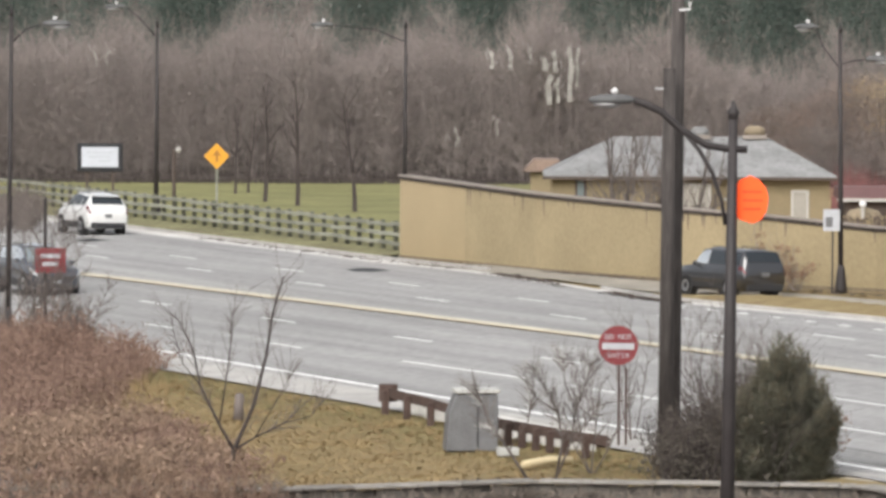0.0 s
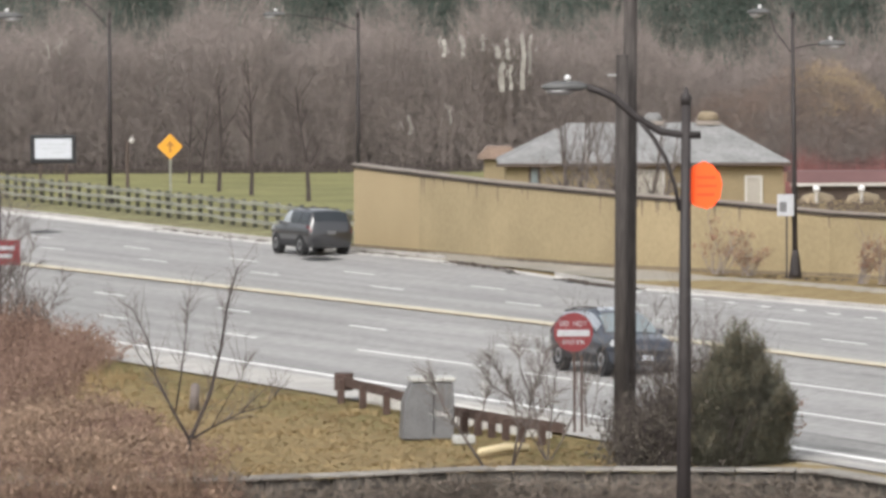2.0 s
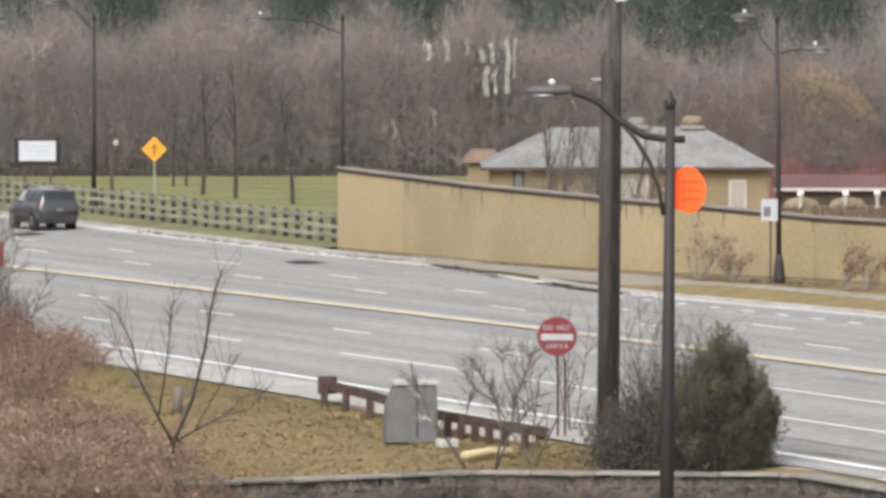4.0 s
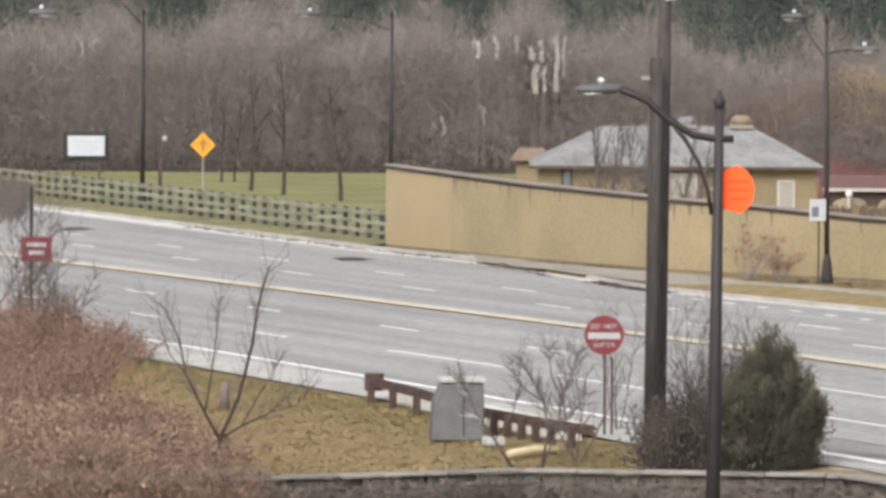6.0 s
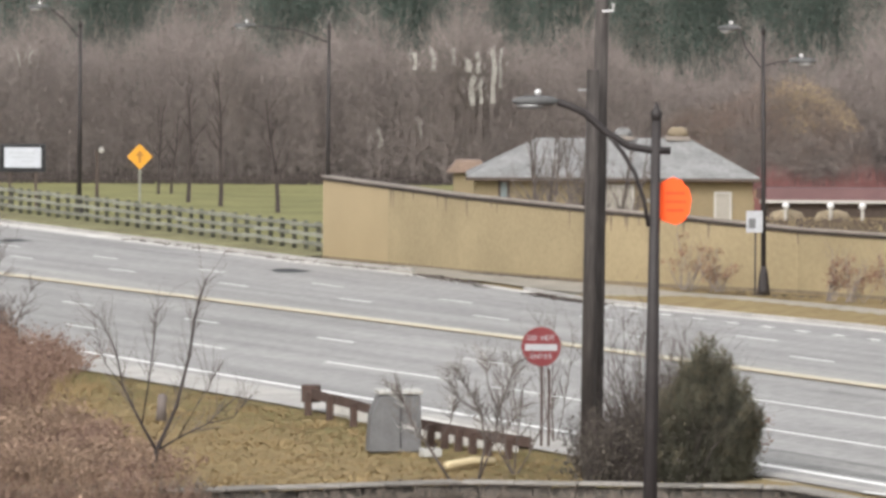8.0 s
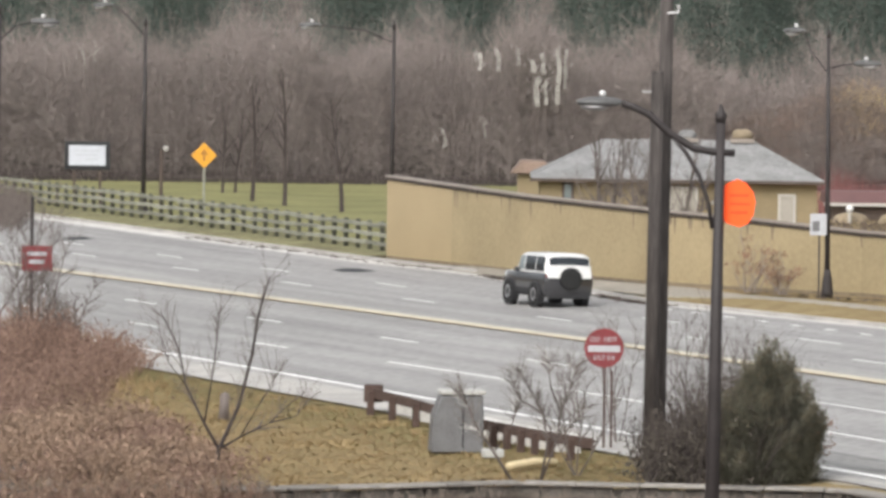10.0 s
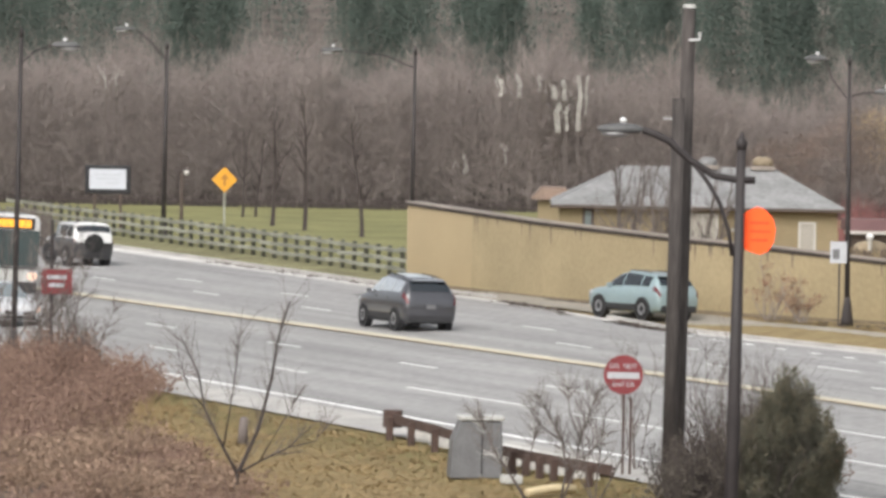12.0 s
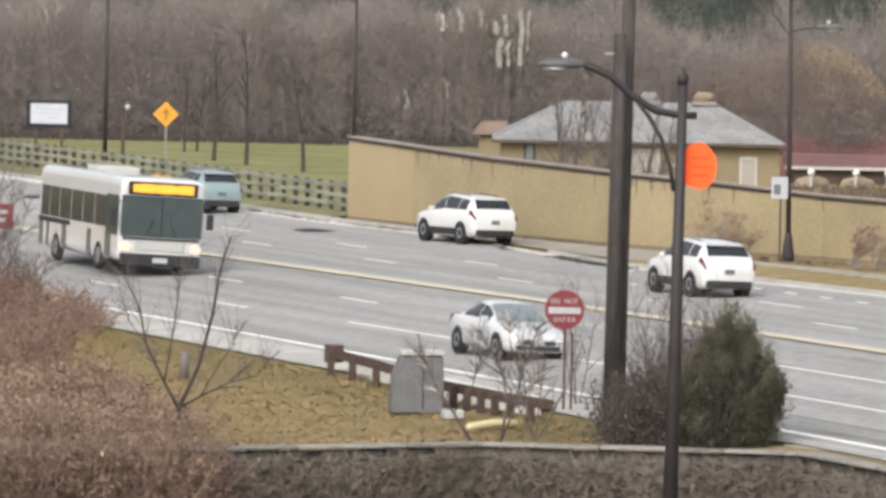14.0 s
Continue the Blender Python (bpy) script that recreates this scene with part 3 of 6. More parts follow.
def mark(parent, a0, a1, p0, p1, w, material, dz=0.014):
    bm = bmesh.new()
    n = max(1, int(abs(a1 - a0) / 12))
    for k in range(n):
        t0, t1 = k / n, (k + 1) / n
        q = [road(a0 + (a1 - a0) * t, p0 + (p1 - p0) * t + s * w / 2, dz) for t, s in ((t0, -1), (t1, -1), (t1, 1), (t0, 1))]
        top = [bm.verts.new(v) for v in q]
        bm.faces.new(top)
    me = finish("line", bm, material)
    ob = new("line", me)
    ob.parent = parent
    return ob


def build_markings():
    lines = tagged(new("road_markings"), "worn white and yellow painted road lines", "road markings", kind="structure")
    for off, w, material in ((0.08, 0.62, M["cream"]), (-0.38, 0.17, M["seam"]), (-0.17, 0.1, M["line_yellow"])):
        dz = 0.018 if material is M["line_yellow"] else 0.014
        mark(lines, -130, -10, -1.2 + off, -1.2 + off, w, material, dz)
        mark(lines, -10, 14, -1.2 + off, -1.75 + off, w, material, dz)
        mark(lines, 14, 60, -1.75 + off, -2.9 + off, w, material, dz)
    for a0, a1, p0, p1, w in ((-75, -52, -12.3, -12.5, 0.5), (-70, -46, -3.6, -3.5, 0.35), (-58, -36, -3.0, -2.9, 0.2), (-62, -50, -11.4, -11.3, 0.25)):
        mark(lines, a0, a1, p0, p1, w, M["tar"], 0.01)
    for k in range(-3, 7):
        a = -18.4 + 12.2 * k
        if a > -30:
            mark(lines, a - 1.6, a + 1.6, -5.65 - 0.012 * max(0, a), -5.65 - 0.012 * max(0, a), 0.15, M["line_white"])
    mark(lines, -110, -36, -5.35, -5.45, 0.15, M["line_white"])
    for k in range(0, 6):
        a = 6.9 + 12.2 * (k - 1)
        mark(lines, a - 1.5, a + 1.5, -9.55, -9.55, 0.15, M["line_white"])
    mark(lines, -24, -14.5, -8.95, -9.15, 0.16, M["line_white"])
    mark(lines, -110, -27, -9.1, -9.0, 0.15, M["line_white"])
    mark(lines, -110, 70, -13.1, -13.2, 0.24, M["line_white"])
    mark(lines, -75, -62, -12.8, -14.2, 0.2, M["line_white"])
    for k in range(-8, 9):
        mark(lines, -24.6 + 12.2 * k - 1.5, -24.6 + 12.2 * k + 1.5, 2.0, 2.0, 0.14, M["line_white"])
        mark(lines, -15.1 + 12.2 * k - 1.5, -15.1 + 12.2 * k + 1.5, 4.6, 4.6, 0.14, M["line_white"])
    for k in range(9):
        mark(lines, -18 + 2.6 * k - 0.4, -18 + 2.6 * k + 0.4, 7.2, 7.2, 0.2, M["line_white"])
    for a, p, w in ((31.9, 7.2, 1.5), (62.3, 6.3, 1.4)):
        bm = bmesh.new()
        c = road(a, p, 0.012)
        vs = [bm.verts.new(c + Vector((w * 0.55 * math.cos(k * math.tau / 14) * (1 + 0.15 * math.sin(3 * k)), w * 1.0 * math.sin(k * math.tau / 14), 0.0))) for k in range(14)]
        bm.faces.new(vs)
        whole("road_patch", bm, M["black"], "dark tar patch on the asphalt", "patch", group="tar patches")


# ---- the tan wall ----
WALL = ((40.2, 11.5, 3.1), (34.2, 11.85, 2.93), (27.6, 12.05, 2.77), (17.6, 13.2, 2.54), (12.4, 15.0, 2.37), (8.6, 17.0, 2.12), (2.8, 17.9, 2.1), (-20, 20.0, 2.0), (-70, 24.0, 2.0))


def build_wall():
    wall = tagged(new("wall_roadside"), "long tan stucco wall with a dark sloping coping", "wall", kind="structure")
    for k, ((a0, p0, h0), (a1, p1, h1)) in enumerate(zip(WALL, WALL[1:])):
        q0, q1 = road(a0, p0, -0.3), road(a1, p1, -0.3)
        d = (q1 - q0).normalized()
        back = Vector((-d.y, d.x, 0)) * 0.35
        bm = bmesh.new()
        up0, up1 = Vector((0, 0, h0 + 0.3)), Vector((0, 0, h1 + 0.3))
        loft(bm, [[q0, q0 + back, q0 + back + up0, q0 + up0], [q1, q1 + back, q1 + back + up1, q1 + up1]])
        part("wall_panel", bm, M["stucco_new"] if k == 0 else M["stucco"], wall)
        bm = bmesh.new()
        f = -back.normalized() * 0.08
        lift, th = Vector((0, 0, 0.003)), Vector((0, 0, 0.07))
        loft(bm, [[q0 + up0 + f + lift, q0 + up0 + back - f + lift, q0 + up0 + back - f + th, q0 + up0 + f + th], [q1 + up1 + f + lift, q1 + up1 + back - f + lift, q1 + up1 + back - f + th, q1 + up1 + f + th]])
        part("coping", bm, M["coping"], wall, "weathered brown coping")
        # a dark strip stands in for the coping's shadow on the wall
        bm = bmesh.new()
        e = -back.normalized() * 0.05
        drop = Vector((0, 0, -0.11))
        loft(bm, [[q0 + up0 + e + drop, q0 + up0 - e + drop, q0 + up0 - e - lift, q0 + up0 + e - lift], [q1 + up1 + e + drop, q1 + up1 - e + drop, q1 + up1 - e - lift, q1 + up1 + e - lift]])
        part("drip_edge", bm, M["coping_shade"], wall, "dark band painted as the shade under the coping")
        bm = bmesh.new()
        g = -back.normalized() * 0.02
        loft(bm, [[q0 + g, q0 - g, q0 - g + Vector((0, 0, 0.36)), q0 + g + Vector((0, 0, 0.36))], [q1 + g, q1 - g, q1 - g + Vector((0, 0, 0.36)), q1 + g + Vector((0, 0, 0.36))]])
        part("base_strip", bm, M["drip"], wall, "dirt-darkened foot of the wall")
    rnd = random.Random(4)
    for t in (0.115, 0.42):                                 # upright joints
        (a0, p0, h0), (a1, p1, h1) = WALL[6], WALL[7]
        q, h = road(a0 + (a1 - a0) * t, p0 + (p1 - p0) * t), h0 + (h1 - h0) * t
        bm = bmesh.new()
        quad_box(bm, q + Vector((0, -0.012, h / 2 - 0.06)), (0.09, 0.05, h - 0.2))
        part("joint", bm, M["drip"], wall, "dark upright joint")
    for k in range(26):                                     # streaks under the coping
        j = rnd.choice((1, 2, 2, 3, 3, 4, 5, 6, 6))
        (a0, p0, h0), (a1, p1, h1) = WALL[j], WALL[j + 1]
        t = rnd.random() if j < 6 else rnd.random() * 0.4
        q, h = road(a0 + (a1 - a0) * t, p0 + (p1 - p0) * t), h0 + (h1 - h0) * t
        d = (road(a1, p1) - road(a0, p0)).normalized()
        n = Vector((d.y, -d.x, 0)) * 0.006
        bm = bmesh.new()
        w, ln = rnd.uniform(0.05, 0.12), rnd.uniform(0.25, 0.8)
        vs = [bm.verts.new(q + n + d * s * w * f + Vector((0, 0, z))) for s, z, f in ((-1, h - 0.01, 1), (1, h - 0.01, 1), (1, h - ln, 0.3), (-1, h - ln, 0.3))]
        bm.faces.new(vs)
        part("stain", bm, M["drip"], wall)


def build_fence():
    fence = tagged(new("rail_fence"), "weathered grey split-rail fence with three rails", "fence")
    bm = bmesh.new()
    quad_box(bm, (0, 0, 0.6), (0.17, 0.16, 1.24))
    bevel(bm, 0.02)
    post = finish("post", bm, M["fence_post"])
    bm = bmesh.new()
    quad_box(bm, (0, 0, 0), (1.62, 0.06, 0.16))
    bevel(bm, 0.02)
    rail = finish("rail", bm, M["fence"])
    rnd = random.Random(8)
    turn = math.radians(TURN)
    for k in range(40):
        a = 43.3 + 1.56 * k
        p = 13.3 + 0.045 * (a - 49.5)
        ob = new("post", post)
        ob.parent = fence
        ob.matrix_basis = Matrix.Translation(road(a, p, -0.05)) @ Matrix.Rotation(turn + rnd.uniform(-0.1, 0.1), 4, "Z") @ Matrix.Rotation(rnd.uniform(-0.04, 0.04), 4, "X")
        for z in (0.3, 0.66, 1.02):
            ob = new("rail", rail)
            ob.parent = fence
            ob.matrix_basis = Matrix.Translation(road(a + 0.78, p + 0.035 - 0.1, z + rnd.uniform(-0.03, 0.03))) @ Matrix.Rotation(turn + 0.045, 4, "Z") @ Matrix.Rotation(rnd.uniform(-0.03, 0.03), 4, "Y")


# ---- lamps and poles ----
def lamp_head(thing, at, way, size=1.15):
    """A cobra-head luminaire whose arm end is at `at` and which points along way (in the ground plane)."""
    d = Vector((way[0], way[1], 0)).normalized()
    s = Vector((-d.y, d.x, 0))
    rings = []
    for t, w, h in ((0, 0.06, 0.055), (0.1, 0.11, 0.1), (0.3, 0.18, 0.13), (0.6, 0.19, 0.11), (0.76, 0.14, 0.075), (0.83, 0.06, 0.03)):
        c = Vector(at) + d * t * size
        rings.append([c + s * w * size * math.cos(k * math.tau / 10) + Vector((0, 0, h * size * math.sin(k * math.tau / 10) * (1 if math.sin(k * math.tau / 10) > 0 else 0.6))) for k in range(10)])
    bm = bmesh.new()
    loft(bm, rings)
    head = part("lamp_head", bm, M["lamphead"], thing, "dark cobra-head luminaire", smooth=True)
    bm = bmesh.new()
    o = Vector(at) + d * 0.5 * size
    loft(bm, [[o + (d * 0.26 * math.cos(k * math.tau / 12) + s * 0.15 * math.sin(k * math.tau / 12)) * f * size + Vector((0, 0, z * size)) for k in range(12)] for f, z in ((1.0, -0.045), (0.92, -0.1), (0.5, -0.135))])
    part("lens", bm, M["steel"], head, "grey lens", smooth=True)
    bm = bmesh.new()
    bmesh.ops.create_uvsphere(bm, u_segments=8, v_segments=5, radius=0.065 * size, matrix=Matrix.Translation(Vector(at) + d * 0.36 * size + Vector((0, 0, 0.17 * size))) @ Matrix.Diagonal((1, 1, 0.9, 1)))
    part("photocell", bm, M["photocell"], thing, "white photocell dome", smooth=True)


def street_lamp(foot, top, arms, label, radius=0.1, flare=True):
    """A tapered pole with arms: each a list of points from the pole to the head."""
    lamp = empty("street_lamp", Matrix.Identity(4), label, "street lamp", "street lamps")
    foot, top = Vector(foot), Vector(top)
    bm = bmesh.new()
    tube(bm, [foot, foot.lerp(top, 0.5), top], [radius, radius * 0.85, radius * 0.6], 10)
    part("pole", bm, M["pole"], lamp, smooth=True)
    bm = bmesh.new()
    z = Vector((0, 0, 1))
    tube(bm, [foot - z * 0.05, foot + z * 0.15, foot + z * 0.7, foot + z * 0.95], [radius * 2.3, radius * 2.2, radius * 1.5, radius * 1.05], 10)
    part("base", bm, M["pole"], lamp, "flared cast base", smooth=True)
    bm = bmesh.new()
    tube(bm, [top - z * 0.05, top + z * 0.12, top + z * 0.2, top + z * 0.34], [radius * 0.62, radius * 0.8, radius * 0.4, radius * 0.12], 8)
    part("finial", bm, M["pole"], lamp, smooth=True)
    for pts in arms:
        bm = bmesh.new()
        tube(bm, pts, [radius * (0.48 if radius > 0.15 else 0.24)] * len(pts), 7)
        part("arm", bm, M["pole"], lamp, smooth=True)
        lamp_head(lamp, pts[-1], Vector(pts[-1]) - Vector(pts[-2]))
    return lamp


def build_lamps():
    near = street_lamp((4.55, 135, -2.7), (4.65, 135, 7.95), [[(4.95, 135, 7.28), (4.6, 135, 7.28), (4.1, 135, 7.36), (3.6, 135, 7.66), (3.15, 135, 8.06), (2.85, 135, 8.2), (2.6, 135, 8.28)]], "dark brown street lamp with a curved braced arm", 0.165)
    bm = bmesh.new()
    tube(bm, [(4.5, 134.98, 5.7), (4.42, 134.98, 6.2), (4.22, 134.98, 6.8), (3.95, 134.98, 7.25), (3.62, 134.98, 7.64)], [0.045] * 5, 7)
    part("brace", bm, M["pole"], near, "curved brace", smooth=True)
    street_lamp((11.35, 221.8, 0.3), (11.27, 221.8, 9.2), [[(11.3, 221.8, 8.1), (11.75, 221.7, 8.22), (12.15, 221.6, 8.26)], [(11.3, 221.8, 7.9), (10.7, 222.3, 8.7), (10.5, 222.5, 9.35)]], "dark street lamp behind the grass verge", 0.1)
    street_lamp((-4.4, 272.6, 0.25), (-4.35, 272.6, 9.0), [[(-4.4, 272.6, 8.4), (-5.6, 272.6, 8.9), (-7.0, 272.6, 9.05), (-7.4, 272.6, 9.08)]], "dark street lamp behind the tan wall", 0.105)
    street_lamp((-16.0, 294.4, 0.25), (-15.96, 294.4, 8.9), [[(-16, 294.4, 8.4), (-16.8, 294.4, 9.3), (-17.4, 294.4, 9.75)]], "dark street lamp beside the rail fence", 0.12)
    street_lamp((-16.3, 211.3, -0.75), (-16.2, 211.3, 9.7), [[(-16.2, 211.3, 8.8), (-15.7, 211.3, 9.25), (-15.2, 211.3, 9.4)]], "dark street lamp at the edge of the brush", 0.1)


def build_utility_poles():
    for foot, top, r0, r1, label in (((3.8, 156.8, -0.95), (3.86, 156.8, 8.7), 0.185, 0.15, "short weathered utility pole stub beside a taller pole"), ((3.96, 157.6, -0.95), (4.1, 157.6, 10.9), 0.22, 0.155, "tall weathered wooden utility pole")):
        pole = empty("utility_pole", Matrix.Identity(4), label, "utility pole", "utility poles")
        bm = bmesh.new()
        tube(bm, [foot, Vector(foot).lerp(Vector(top), 0.5), top], [r0, (r0 + r1) / 2, r1], 12)
        part("shaft", bm, M["wood_pole"], pole, smooth=True)
        bm = bmesh.new()
        z = 8.2
        if r1 == 0.15:
            tube(bm, [(3.5, 156.75, z), (3.86, 156.75, z)], [0.03, 0.03], 6)
            part("bolt", bm, M["steel"], pole)
        else:
            tube(bm, [(4.1, 157.4, 10.1), (4.36, 157.4, 10.12), (4.36, 157.4, 10.3)], [0.03, 0.03, 0.06], 6)
            part("insulator", bm, M["photocell"], pole, "pale insulator")
            bm = bmesh.new()
            tube(bm, [(4.1, 157.6, 10.88), (4.1, 157.6, 10.97)], [0.17, 0.15], 10)
            part("pole_cap", bm, M["capgrey"], pole, "pale cap")


# ---- signs ----
def disc(bm, c, r, y0, y1, n=32):
    loft(bm, [[(c[0] + r * math.cos(k * math.tau / n), y, c[1] + r * math.sin(k * math.tau / n)) for k in range(n)] for y in (y0, y1)])


def letters(body, size, at, parent, material, name="lettering"):
    """Raised lettering that faces -Y."""
    cu = bpy.data.curves.new(name, "FONT")
    cu.body, cu.size, cu.align_x, cu.align_y, cu.extrude = body, size, "CENTER", "CENTER", 0.002
    tmp = bpy.data.objects.new(name, cu)
    me = bpy.data.meshes.new_from_object(tmp)
    bpy.data.objects.remove(tmp)
    me.materials.append(material)
    ob = new(name, me)
    ob.parent = parent
    ob.matrix_basis = Matrix.Translation(at) @ Matrix.Rotation(math.pi / 2, 4, "X")
    return ob


def build_signs():
    sign = empty("no_entry_sign", pose(2.73, 161, 0), "round red no entry sign with a white bar on posts", "road sign")
    bm = bmesh.new()
    disc(bm, (0, 1.77), 0.49, -0.03, 0.0)
    part("disc", bm, M["red"], sign)
    bm = bmesh.new()
    quad_box(bm, (0, -0.035, 1.75), (0.8, 0.008, 0.16))
    bevel(bm, 0.003)
    part("bar", bm, M["white"], sign, "white bar")
    for word, z in (("DO NOT", 1.98), ("ENTER", 1.52)):
        for k, ch in enumerate(word):
            if ch != " ":
                letters(ch, 0.17, ((k - (len(word) - 1) / 2) * 0.115, -0.033, z), sign, M["white"], "letter")
    for x, zt in ((0.02, 1.9), (0.2, 1.2)):
        bm = bmesh.new()
        quad_box(bm, (x, 0.04, (zt - 0.8) / 2), (0.06, 0.05, zt + 0.8))
        part("post", bm, M["rust"], sign)

    sign = empty("wrong_way_sign", pose(-14.35, 203, 0), "red rectangular road sign with faint white lettering on a thin post", "road sign")
    bm = bmesh.new()
    quad_box(bm, (0.02, 0, 2.06), (0.95, 0.02, 0.78))
    part("panel", bm, M["red"], sign)
    for z, w in ((2.2, 0.62), (1.95, 0.5)):
        bm = bmesh.new()
        quad_box(bm, (0.02, -0.014, z), (w, 0.006, 0.13))
        part("lettering", bm, M["white"], sign, "faded white lettering")
    bm = bmesh.new()
    tube(bm, [(-0.15, 0.05, -0.8), (-0.15, 0.05, 4.0)], [0.06, 0.05], 8)
    part("post", bm, M["pole"], sign)

    sign = empty("warning_sign", pose(-12.6, 280, 0), "yellow diamond warning sign on a post in the meadow", "road sign")
    bm = bmesh.new()
    prism(bm, [(0, 2.82), (0.56, 3.38), (0, 3.94), (-0.56, 3.38)], -0.02, 0)
    bevel(bm, 0.006)
    part("panel", bm, M["amber"], sign)
    bm = bmesh.new()
    prism(bm, [(-0.05, 3.12), (0.05, 3.12), (0.05, 3.4), (0.18, 3.4), (0, 3.66), (-0.18, 3.4), (-0.05, 3.4)], -0.028, -0.021)
    part("symbol", bm, M["symbol"], sign, "dark arrow symbol")
    bm = bmesh.new()
    quad_box(bm, (0, 0.04, 1.75), (0.09, 0.06, 3.0))
    part("post", bm, M["fence"], sign)

    sign = empty("notice_board", pose(-18.9, 300, 0), "white notice board in a dark frame on two posts", "notice board")
    bm = bmesh.new()
    quad_box(bm, (0, 0.03, 2.78), (2.12, 0.12, 1.32))
    bevel(bm, 0.05, 2)
    part("frame", bm, M["black"], sign)
    bm = bmesh.new()
    quad_box(bm, (0, -0.04, 2.8), (1.7, 0.02, 0.93))
    part("panel", bm, M["board"], sign, "white printed panel")
    for z, w in ((3.0, 1.2), (2.82, 1.0), (2.62, 0.6)):
        bm = bmesh.new()
        quad_box(bm, (-0.03 if w > 0.8 else 0.2, -0.053, z), (w, 0.006, 0.06))
        part("lettering", bm, M["greytext"], sign, "faint grey lettering")
    for x in (-0.6, 0.6):
        bm = bmesh.new()
        quad_box(bm, (x, 0.05, 1.2), (0.12, 0.1, 2.1))
        part("post", bm, M["brown"], sign)

    sign = empty("parking_sign", pose(10.98, 221.0, 0.1), "small white road sign on a thin post by the wall", "road sign")
    bm = bmesh.new()
    quad_box(bm, (0, 0, 2.7), (0.56, 0.015, 0.74))
    part("panel", bm, M["white"], sign)
    bm = bmesh.new()
    quad_box(bm, (-0.08, -0.011, 2.64), (0.24, 0.006, 0.34))
    part("lettering", bm, M["boxgrey"], sign, "faint grey marking")
    bm = bmesh.new()
    quad_box(bm, (0.04, 0.03, 1.65), (0.06, 0.04, 2.9))
    part("post", bm, M["pole"], sign)

    sign = empty("road_work_sign", pose(5.0, 135.22, 6.23), "bright orange rounded road work sign on a lamp post", "road sign")
    bm = bmesh.new()
    prism(bm, [(0.08, -0.5), (0.25, -0.42), (0.36, -0.25), (0.4, 0.03), (0.35, 0.24), (0.2, 0.42), (0.02, 0.5), (-0.2, 0.4), (-0.36, 0.2), (-0.36, -0.2), (-0.2, -0.42)], -0.015, 0.0)
    part("panel", bm, M["orange"], sign)
    for x, z, w in ((0.06, 0.16, 0.4), (0.08, -0.02, 0.42), (0.06, -0.2, 0.36)):
        bm = bmesh.new()
        quad_box(bm, (x, -0.02, z), (w, 0.006, 0.055))
        part("lettering", bm, M["orange_dark"], sign, "faint dark lettering")
    bm = bmesh.new()
    quad_box(bm, (-0.27, 0.03, 0.0), (0.5, 0.05, 0.06))
    part("bracket", bm, M["steel"], sign)

    post = empty("meadow_lamp", pose(-14.96, 290, 0), "thin dark post with a small pale lamp", "lamp post")
    bm = bmesh.new()
    tube(bm, [(0, 0, 0.2), (0, 0, 3.4)], [0.09, 0.07], 8)
    part("pole", bm, M["brown"], post)
    bm = bmesh.new()
    bmesh.ops.create_uvsphere(bm, u_segments=8, v_segments=6, radius=0.14, matrix=Matrix.Translation((0.2, 0, 3.4)))
    part("lamp", bm, M["trim"], post)


